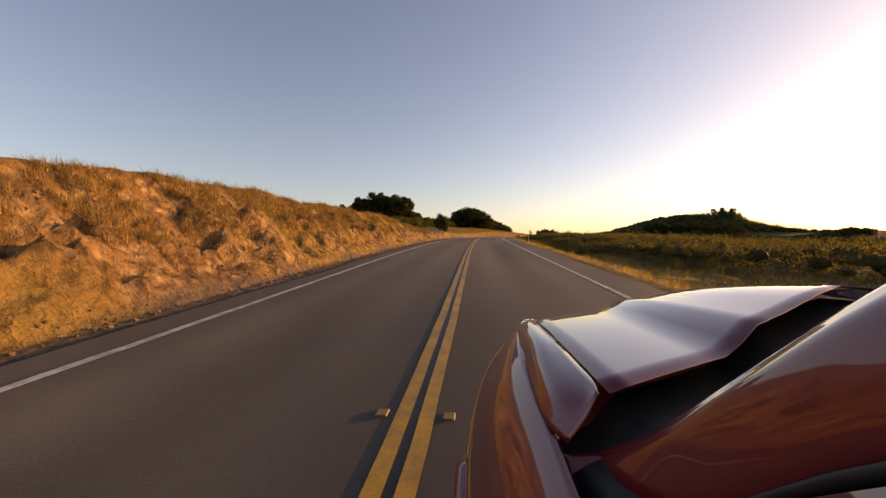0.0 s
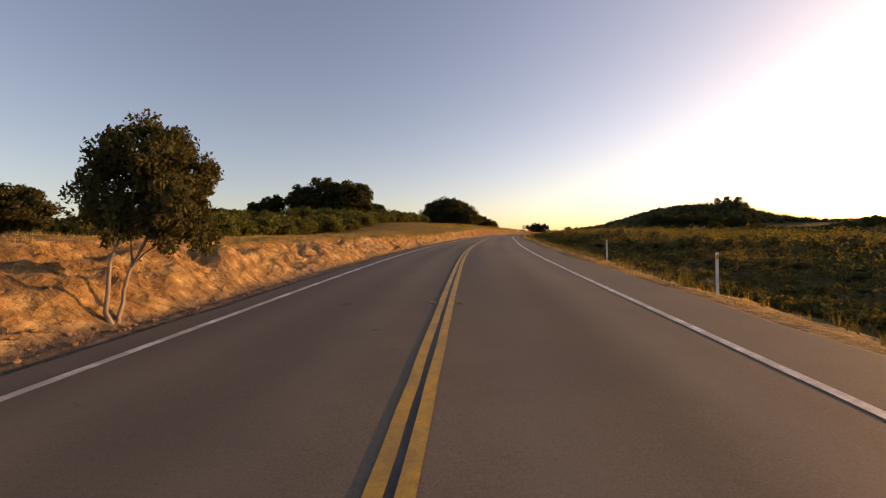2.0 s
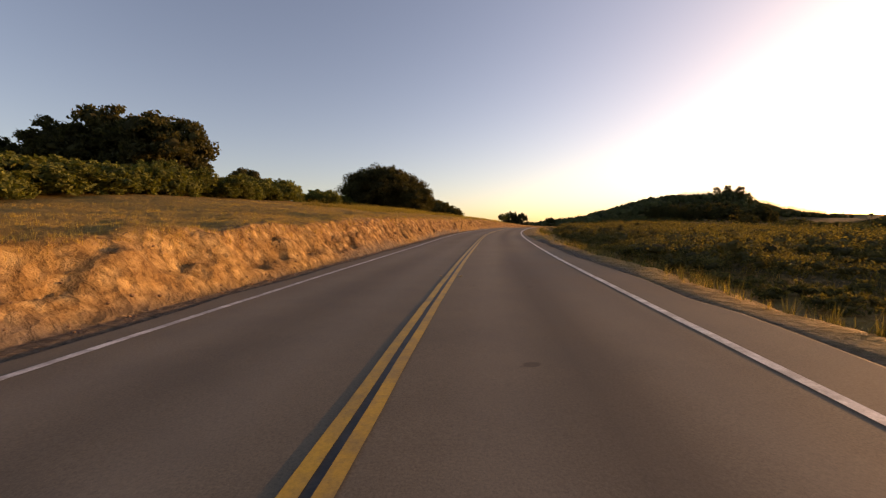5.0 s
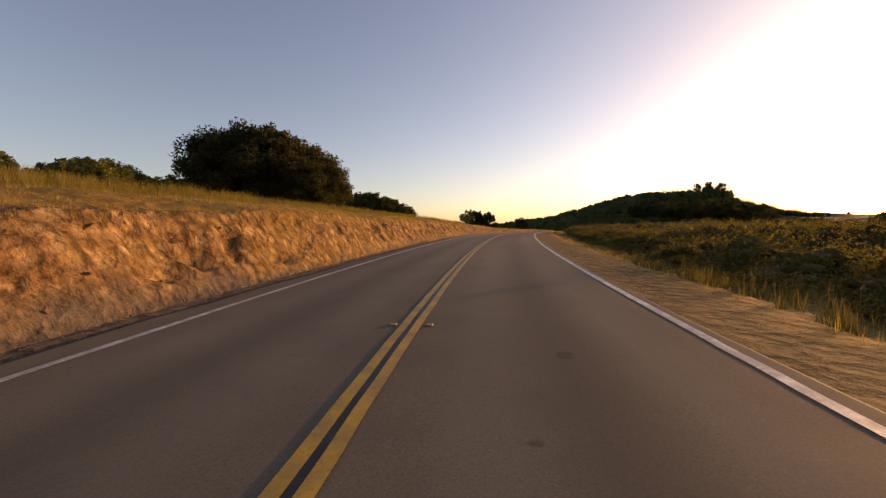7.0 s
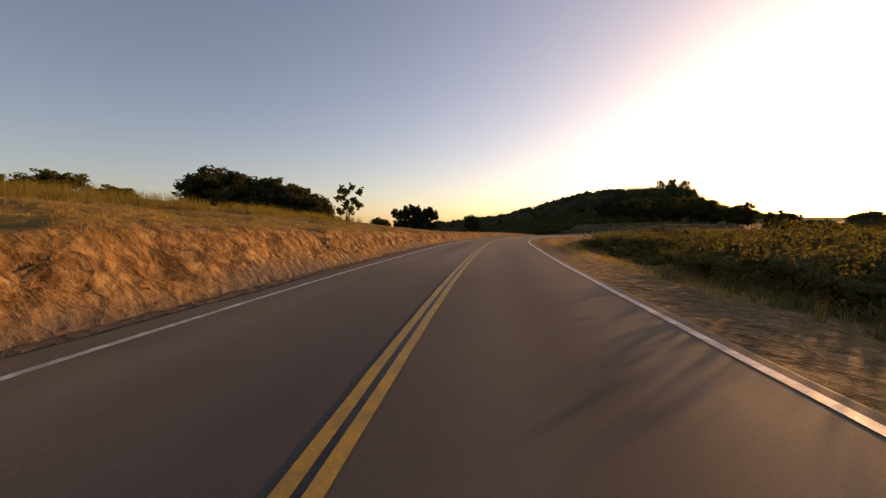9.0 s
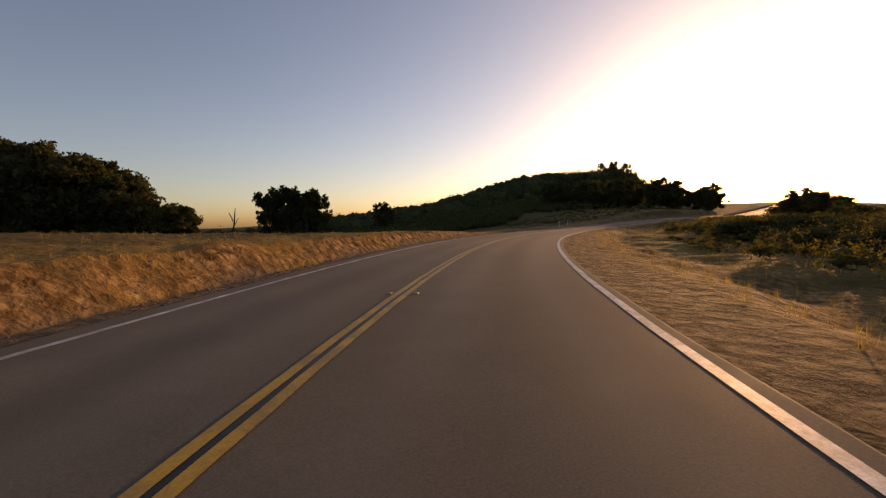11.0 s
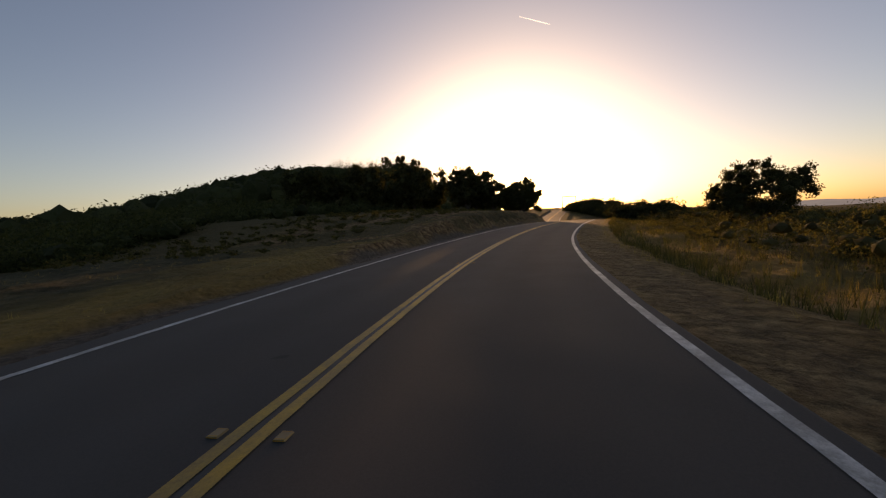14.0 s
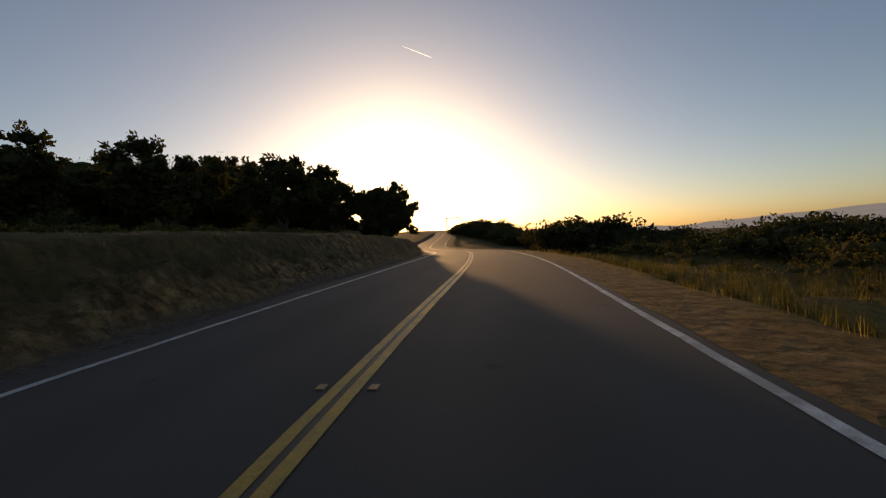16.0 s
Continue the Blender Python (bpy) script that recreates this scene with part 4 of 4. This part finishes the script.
snag = dead_tree()
snag.matrix_basis = Matrix.LocRotScale((36.2, 305, gz(36.2, 305) - 0.05), Euler((0, 0, radians(-10))), (1.9, 1.9, (10.0 - gz(36.2, 305)) / 3.4))


def ranch_gate():
    root = new("ranch_gate")
    for x in (-3.6, 3.6):
        bm = bmesh.new()
        bmesh.ops.create_cone(bm, segments=10, radius1=0.27, radius2=0.24, depth=6.2, cap_ends=True, matrix=Matrix.Translation((x, 0, 2.8)))
        part("gatepost", bm, M_STEEL, root)
    part("crossbeam", box_bm(8.0, 0.4, 0.45, 0, 0, 5.75, 0.03), M_STEEL, root)
    return tagged(root, "tall dark ranch gate frame with a crossbeam over the road", "gate")


gate = ranch_gate()
gate.matrix_basis = along(float(CS[np.argmin(np.hypot(CL[:, 0] - 300, CL[:, 1] - 309))]), 2.0, 0, True)

# ======================= distance =======================


def far_hills():
    """A low mountain chain along the horizon."""
    az = np.radians(np.arange(70, 150.1, 0.5))
    rows = []
    for k, (r, f) in enumerate(((2600, 0.0), (3000, 0.6), (3400, 1.0), (3900, 0.55))):
        h = 42 + 70 * step(104, 121, np.degrees(az)) + 14 * fbm(np.degrees(az) * 0.16, k * 0.3, 3.0, 4)
        z = -20 + f * h
        rows.append(np.stack([90 + r * np.sin(az), 190 + r * np.cos(az), z], 1))
    v = np.stack(rows)
    n, m = v.shape[:2]
    i = np.arange(n * m).reshape(n, m)
    f = np.stack([i[:-1, :-1], i[:-1, 1:], i[1:, 1:], i[1:, :-1]], -1).reshape(-1, 4)
    m_far, t, b = shader("hill_with_haze_glow", 1.0, 0.0)
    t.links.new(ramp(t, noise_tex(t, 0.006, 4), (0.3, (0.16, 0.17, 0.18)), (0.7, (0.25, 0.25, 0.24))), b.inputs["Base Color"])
    b.inputs["Emission Color"].default_value = (0.86, 0.88, 0.92, 1)      # haze added as glow: daylight scattered in the air before them
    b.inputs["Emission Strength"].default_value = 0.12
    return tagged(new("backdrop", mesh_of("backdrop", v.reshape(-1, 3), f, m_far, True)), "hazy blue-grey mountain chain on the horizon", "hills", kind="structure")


far_hills()


def contrail():
    m, t, b = shader("glowing_ice_trail", 1.0, 0.0)
    b.inputs["Base Color"].default_value = (0.9, 0.9, 0.9, 1)
    # no lamp: glow added in place of sunlight scattering through the ice
    b.inputs["Emission Color"].default_value = (1.0, 0.95, 0.88, 1)
    b.inputs["Emission Strength"].default_value = 0.8
    a, e = radians(67.8), radians(24.6)
    c = Vector((90, 190, 5)) + 4000 * Vector((math.sin(a) * math.cos(e), math.cos(a) * math.cos(e), math.sin(e)))
    side = Vector((math.cos(a), -math.sin(a), 0))
    up = Vector((0, 0, 1))
    run = (side - 0.42 * up).normalized()
    pts = [c + run * k for k in np.linspace(-140, 140, 12)]
    v, f = tube([p[:] for p in pts], [0.8, 1.2, 1.8, 2.4, 2.8, 3.2, 3.4, 3.6, 3.4, 3.2, 2.6, 1.0], 6)
    return tagged(new("contrail", mesh_of("contrail", v, f, m, True)), "short white vapour trail high in the sky", "vapour trail", kind="structure")


contrail()


# loose clods and stones at the foot of the cut bank
def build_clods():
    rng = np.random.default_rng(14)
    n = 4600
    s = np.where(rng.random(n) < 0.55, rng.uniform(-14, 44, n), rng.uniform(44, 245, n))
    W = bank_depth(s)
    u = np.where(rng.random(n) < 0.55, 3.95 + 0.5 * rng.random(n) ** 2, 4.2 + W * rng.random(n))
    x, y = place(s, -u)
    z = ground_height(x, y, s, -u)
    r = 0.009 + 0.034 * rng.random(n) ** 3.0
    c = np.stack([x, y, z + r * 0.25], 1)
    v, f = blobs(rng, c, np.stack([r, r * (0.7 + 0.5 * rng.random(n)), r * 0.75], 1), True)
    m = plain_material("earth_clod", (0.25, 0.145, 0.08), 0.95, vary=0.6, scale=20)
    return tagged(new("loose_stones", mesh_of("loose_stones", v, f, m)), "crumbled earth clods and stones on the bank", "stones", kind="stuff")


build_clods()

# ======================= the red car at the start of the drive =======================


def car_paint():
    m, t, b = shader("red_car_paint", 0.32, 0.5)
    n = noise_tex(t, 900.0, 2)
    t.links.new(ramp(t, n, (0.3, (0.15, 0.006, 0.010)), (0.7, (0.24, 0.012, 0.016))), b.inputs["Base Color"])
    b.inputs["Metallic"].default_value = 0.25
    b.inputs["Coat Weight"].default_value = 1.0
    b.inputs["Coat IOR"].default_value = 1.55
    b.inputs["Coat Roughness"].default_value = 0.025
    return m


def glass_dark():
    m, t, b = shader("dark_window_glass", 0.03, 0.5)
    b.inputs["Base Color"].default_value = (0.012, 0.013, 0.014, 1)
    return m


M_PAINT, M_WINDOW = car_paint(), glass_dark()
M_TRIM = plain_material("black_trim", (0.012, 0.012, 0.012), 0.55)
M_RIM = plain_material("alloy_rim", (0.55, 0.55, 0.56), 0.3, 0.9, 0.1)
M_LAMP = plain_material("clear_lamp", (0.75, 0.76, 0.78), 0.08, 0.2, 0.1)
M_TAIL = plain_material("red_lamp", (0.45, 0.01, 0.01), 0.12, 0.0, 0.1)
CAR_W = 1.80


def sheet(name, rows, mat, parent, label="", thick=0.004):
    """A smooth panel through rows of points, given thickness."""
    a = np.array(rows, float)
    n, m = a.shape[:2]
    i = np.arange(n * m).reshape(n, m)
    f = np.stack([i[:-1, :-1], i[:-1, 1:], i[1:, 1:], i[1:, :-1]], -1).reshape(-1, 4)
    ob = child(name, mesh_of(name, a.reshape(-1, 3), f, mat, True), parent, label)
    md = ob.modifiers.new("thickness", "SOLIDIFY")
    md.thickness, md.offset = thick, 0.0
    return ob


def smooth_rows(rows, k):
    """More points along both ways of a coarse panel."""
    a = np.array(rows, float)
    for ax in (0, 1):
        a = np.moveaxis(a, ax, 0)
        n = len(a)
        p = np.concatenate([2 * a[:1] - a[1:2], a, 2 * a[-1:] - a[-2:-1]])
        out = []
        for j in range(n - 1):
            A, B, C, D = p[j:j + 4]
            for u in np.linspace(0, 1, k, endpoint=False):
                out.append(0.5 * (2 * B + (C - A) * u + (2 * A - 5 * B + 4 * C - D) * u * u + (3 * B - A - 3 * C + D) * u ** 3))
        out.append(a[-1])
        a = np.moveaxis(np.array(out), 0, ax)
    return a


def flip(rows):
    a = np.array(rows, float).copy()
    a[..., 0] = CAR_W - a[..., 0]
    return a


def build_car():
    """Local axes: x to the right from the car's left flank, y ahead, z up from the road."""
    car = new("red_car")
    # side panel: stations from nose to tail, each from the shoulder down to the sill
    ys = [1.66, 1.50, 1.1, 0.62, 0.2, -0.6, -1.5, -2.2, -2.6]
    tops = [0.80, 0.836, 0.850, 0.842, 0.85, 0.90, 0.92, 0.92, 0.88]
    inn = [0.30, 0.200, 0.148, 0.152, 0.15, 0.15, 0.15, 0.17, 0.30]
    rows = []
    for y, zt, xi in zip(ys, tops, inn):
        rows.append([(xi, y, zt), (xi - 0.05, y, zt - 0.05), (max(0.03, xi - 0.12), y, zt - 0.15), (max(0.0, xi - 0.155), y, zt - 0.27),
                     (max(0.0, xi - 0.165), y, 0.45), (max(0.03, xi - 0.12), y, 0.27)])
    side = smooth_rows(rows, 5)
    sheet("left_flank", side, M_PAINT, car)
    sheet("right_flank", flip(side)[:, ::-1], M_PAINT, car)
    # narrow wing tops beside the bonnet
    wing = smooth_rows([[(x0, y, z), (x0 + 0.028, y, z + 0.04 * min(1, (1.6 - y) / 0.5)), (0.2195 - 0.01 * (y < 0.7), y, 0.921 - 0.052 * (y - 0.66) / 0.79 - 0.02 * max(0, (y - 0.66) / 0.79) ** 4)]
                        for x0, y, z in ((0.195, 1.47, 0.838), (0.162, 1.33, 0.846), (0.146, 1.05, 0.852), (0.138, 0.83, 0.852), (0.142, 0.72, 0.848), (0.165, 0.66, 0.842))], 5)
    sheet("left_wing", wing, M_PAINT, car)
    sheet("right_wing", flip(wing)[:, ::-1], M_PAINT, car)
    corner = smooth_rows([[(0.127, 0.819, 0.80), (0.151, 0.674, 0.825), (0.195, 0.649, 0.835), (0.240, 0.638, 0.845), (0.305, 0.663, 0.86), (0.425, 0.710, 0.90)],
                          [(0.089, 0.761, 0.75), (0.144, 0.638, 0.80), (0.197, 0.613, 0.81), (0.249, 0.613, 0.82), (0.321, 0.629, 0.84), (0.430, 0.666, 0.885)],
                          [(0.060, 0.700, 0.70), (0.135, 0.593, 0.77), (0.200, 0.577, 0.785), (0.260, 0.570, 0.80), (0.335, 0.582, 0.82), (0.424, 0.603, 0.87)],
                          [(0.010, 0.600, 0.60), (0.100, 0.480, 0.66), (0.190, 0.470, 0.70), (0.270, 0.460, 0.73), (0.345, 0.480, 0.77), (0.415, 0.500, 0.83)],
                          [(-0.002, 0.420, 0.56), (0.070, 0.320, 0.62), (0.160, 0.310, 0.66), (0.250, 0.310, 0.69), (0.335, 0.330, 0.72), (0.400, 0.350, 0.78)]], 5)
    sheet("scuttle_panel", corner, M_PAINT, car)
    sheet("scuttle_panel", flip(corner)[:, ::-1], M_PAINT, car)
    # bonnet with a raised middle
    bon = []
    for k in np.linspace(0, 1, 13):
        r = []
        for x in np.linspace(0.226, CAR_W - 0.226, 31):
            q = min(x, CAR_W - x)
            rear = 0.66 + 0.42 * min(1, max(0, q - 0.226) / 0.674) ** 0.95
            front = 1.45 + 0.26 * math.sin(min(1, max(0, q - 0.226) / 0.68) * math.pi / 2)
            y = rear + (front - rear) * k
            rise = 0.05 * float(step(0.50, 0.60, q)) + 0.045 * float(step(0.58, 0.9, q))
            z = 0.921 - 0.052 * k - 0.02 * k ** 4 + rise * (1 - 0.35 * k)
            r.append((x, y, z))
        bon.append(r)
    sheet("bonnet", bon, M_PAINT, car)
    # cowl well behind the bonnet
    cowl = []
    for x in np.linspace(0.165, CAR_W - 0.165, 31):
        q = min(x, CAR_W - x)
        rear = 0.66 + 0.42 * min(1, max(0, q - 0.226) / 0.674) ** 0.95
        top = 0.921 + 0.05 * float(step(0.50, 0.60, q)) + 0.045 * float(step(0.58, 0.9, q)) - 0.06 * float(1 - step(0.19, 0.25, q))
        cowl.append([(x, rear + 0.06, top - 0.04), (x, rear - 0.06, top - 0.05), (x, rear - 0.18, top - 0.045), (x, rear - 0.30, top - 0.03)])
    sheet("cowl", cowl, M_TRIM, car, "black plastic cowl")
    # windscreen, roof, rear glass
    scr = []
    for x in np.linspace(0.37, CAR_W - 0.37, 21):
        q = min(x, CAR_W - x)
        rear = 0.37 + 0.42 * math.sin(min(1, max(0, q - 0.226) / 0.68) * 1.5708) ** 0.9
        top = -0.28 + 0.12 * math.sin(min(1, max(0, q - 0.2) / 0.7) * math.pi / 2)
        bow = [(x, rear + (top - rear) * k, 0.91 + (1.40 - 0.91) * k + 0.03 * math.sin(k * math.pi)) for k in np.linspace(0, 1, 6)]
        scr.append(bow)
    sheet("windscreen", scr, M_WINDOW, car, "dark tinted windscreen")
    roof = []
    for x in np.linspace(0.34, CAR_W - 0.34, 15):
        q = (x - CAR_W / 2) / 0.56
        roof.append([(x, y, z - 0.05 * q ** 2) for y, z in ((-0.18, 1.40), (-0.5, 1.45), (-1.0, 1.47), (-1.6, 1.45), (-2.05, 1.38))])
    sheet("roof", smooth_rows(roof, 2), M_PAINT, car)
    back = [[(x, y, z) for y, z in ((-2.05, 1.37), (-2.3, 1.15), (-2.5, 0.92))] for x in np.linspace(0.3, CAR_W - 0.3, 9)]
    sheet("rear_window", back, M_WINDOW, car)
    for sgn in (0, 1):
        def m_(p):
            return (CAR_W - p[0], p[1], p[2]) if sgn else p
        # windscreen pillar: a broad rounded bar, low and wide at its foot
        pil, sl = [], []
        for (ax, ay, az), (bx, by, bz) in (((0.205, 0.71, 0.79), (0.18, 0.68, 0.775)), ((0.255, 0.628, 0.863), (0.205, 0.575, 0.80)),
                                           ((0.281, 0.572, 0.919), (0.228, 0.515, 0.84)), ((0.307, 0.508, 0.99), (0.248, 0.455, 0.90)),
                                           ((0.328, 0.442, 1.059), (0.265, 0.40, 0.96)), ((0.345, 0.36, 1.135), (0.282, 0.32, 1.035)),
                                           ((0.37, 0.18, 1.27), (0.305, 0.12, 1.19)), ((0.40, -0.12, 1.42), (0.335, -0.2, 1.37))):
            mx, my, mz = (ax + bx) / 2 - 0.014, (ay + by) / 2 + 0.012, (az + bz) / 2 + 0.012
            pil.append([m_(q) for q in ((ax + 0.035, ay - 0.03, az - 0.035), (ax, ay, az), ((ax + mx) / 2 - 0.004, (ay + my) / 2 + 0.004, (az + mz) / 2 + 0.005),
                                        (mx, my, mz), (bx, by, bz), (bx + 0.02, by - 0.025, bz - 0.02))])
            sl.append([m_((bx - 0.004 + 0.006 * math.cos(a), by - 0.012, bz - 0.012 + 0.006 * math.sin(a))) for a in np.linspace(0, 2 * np.pi, 7)])
        sheet("windscreen_pillar", smooth_rows(pil, 5), M_PAINT, car)
        sheet("door_seal", smooth_rows(sl[2:], 3), M_TRIM, car, "black rubber door seal")
        fr = [[m_(q) for q in ((bx0 - 0.004, by0, bz0), (bx0 - 0.01, by0 - 0.05, bz0 - 0.05), (bx0, by0 - 0.1, bz0 - 0.11))] for bx0, by0, bz0 in
              ((0.20, 0.56, 0.775), (0.218, 0.50, 0.82), (0.238, 0.44, 0.88), (0.255, 0.385, 0.94), (0.272, 0.305, 1.015), (0.295, 0.10, 1.17), (0.325, -0.22, 1.35))]
        sheet("door_frame", smooth_rows(fr, 3), M_PAINT, car)
        # door shoulder up to the side glass
        sh = [[m_((0.155, y, z)), m_((0.19, y, z + 0.012)), m_((0.25, y, z + 0.015))] for y, z in
              ((0.66, 0.79), (0.4, 0.81), (0.0, 0.865), (-0.6, 0.905), (-1.5, 0.925), (-2.1, 0.92))]
        sheet("door_shoulder", smooth_rows(sh, 3), M_PAINT, car)
        gl = [[m_((0.215, y, 0.925)), m_((0.27, y - 0.02, 1.16)), m_((0.33, y2, 1.40))] for y, y2 in
              ((0.16, -0.36), (-0.1, -0.5), (-0.6, -0.8), (-1.4, -1.4), (-2.0, -1.9))]
        sheet("side_window", smooth_rows(gl, 3), M_WINDOW, car)
        rail = [[m_((0.33 + 0.025 * math.cos(a), y, 1.395 + 0.03 * math.sin(a))) for a in np.linspace(0, 2 * np.pi, 9)] for y in (-0.25, -0.9, -1.5, -2.05)]
        sheet("roof_rail", rail, M_PAINT, car)
        seal = [[m_((0.205 + 0.012 * math.cos(a), y, 0.925 + 0.01 * math.sin(a))) for a in np.linspace(0, 2 * np.pi, 7)] for y in (-0.05, -0.4, -1.0, -2.0)]
        sheet("window_seal", seal, M_TRIM, car)
        # flank moulding
        mo = [[m_((-0.022 + dx, y, z)) for dx, z in ((0.03, 0.60), (0.0, 0.59), (0.0, 0.53), (0.03, 0.52))] for y in (1.05, 1.0, 0.3, -0.5, -1.6)]
        sheet("flank_moulding", mo, M_PAINT, car)
        part("door_handle", box_bm(0.03, 0.20, 0.035, *m_((-0.012, -0.75, 0.74)), 0.008), M_PAINT, car)
        part("headlamp", box_bm(0.34, 0.14, 0.14, *m_((0.36, 1.70, 0.70)), 0.04), M_LAMP, car, "clear headlamp")
        part("tail_lamp", box_bm(0.28, 0.10, 0.2, *m_((0.30, -2.60, 0.75)), 0.03), M_TAIL, car, "red tail lamp")
        for y in (1.02, -1.75):
            wheel = new("wheel")
            wheel.parent = car
            wheel.matrix_basis = Matrix.Translation(m_((0.13, y, 0.30)))
            ring = [[(0.09 * b, r * math.cos(a), r * math.sin(a)) for b, r in ((-1, 0.21), (-1, 0.29), (-0.8, 0.325), (0.8, 0.325), (1, 0.29), (1, 0.21))]
                    for a in np.linspace(0, 2 * np.pi, 33)]
            sheet("tyre", ring, M_DARK, wheel, "black rubber tyre")
            bm = bmesh.new()
            bmesh.ops.create_cone(bm, segments=24, radius1=0.215, radius2=0.215, depth=0.10, cap_ends=True, matrix=Matrix.Rotation(radians(90), 4, "Y"))
            for k in range(5):
                bmesh.ops.create_cube(bm, size=1, matrix=Matrix.Rotation(k * 1.2566, 4, "X") @ Matrix.LocRotScale((0, 0, 0.11), None, (0.15, 0.05, 0.19)))
            part("rim", bm, M_RIM, wheel, "silver alloy rim")
    nose = smooth_rows([[(x, y, z) for y, z in ((1.62 + 0.1 * b, 0.80), (1.72 + 0.1 * b, 0.68), (1.76 + 0.12 * b, 0.5), (1.72 + 0.1 * b, 0.3))]
                        for x, b in ((0.28, 0), (0.6, 0.9), (0.9, 1.0), (1.2, 0.9), (1.52, 0))], 4)
    sheet("front_bumper", nose, M_PAINT, car)
    part("grille", box_bm(0.8, 0.05, 0.13, 0.9, 1.86, 0.63, 0.02), M_TRIM, car, "black grille")
    tail = smooth_rows([[(x, y, z) for y, z in ((-2.5, 0.92), (-2.62, 0.75), (-2.68, 0.5), (-2.6, 0.28))] for x in (0.26, 0.6, 0.9, 1.2, 1.54)], 3)
    sheet("tailgate", tail, M_PAINT, car)
    part("underbody", box_bm(1.45, 3.9, 0.2, 0.9, -0.45, 0.33, 0.05), M_TRIM, car, "black underbody")
    return tagged(car, "glossy dark red car with a creased bonnet on the road", "car")


red_car = build_car()
red_car.matrix_basis = pose(0.267, -0.177, -1.160, 2.69, -0.36, 0.40)
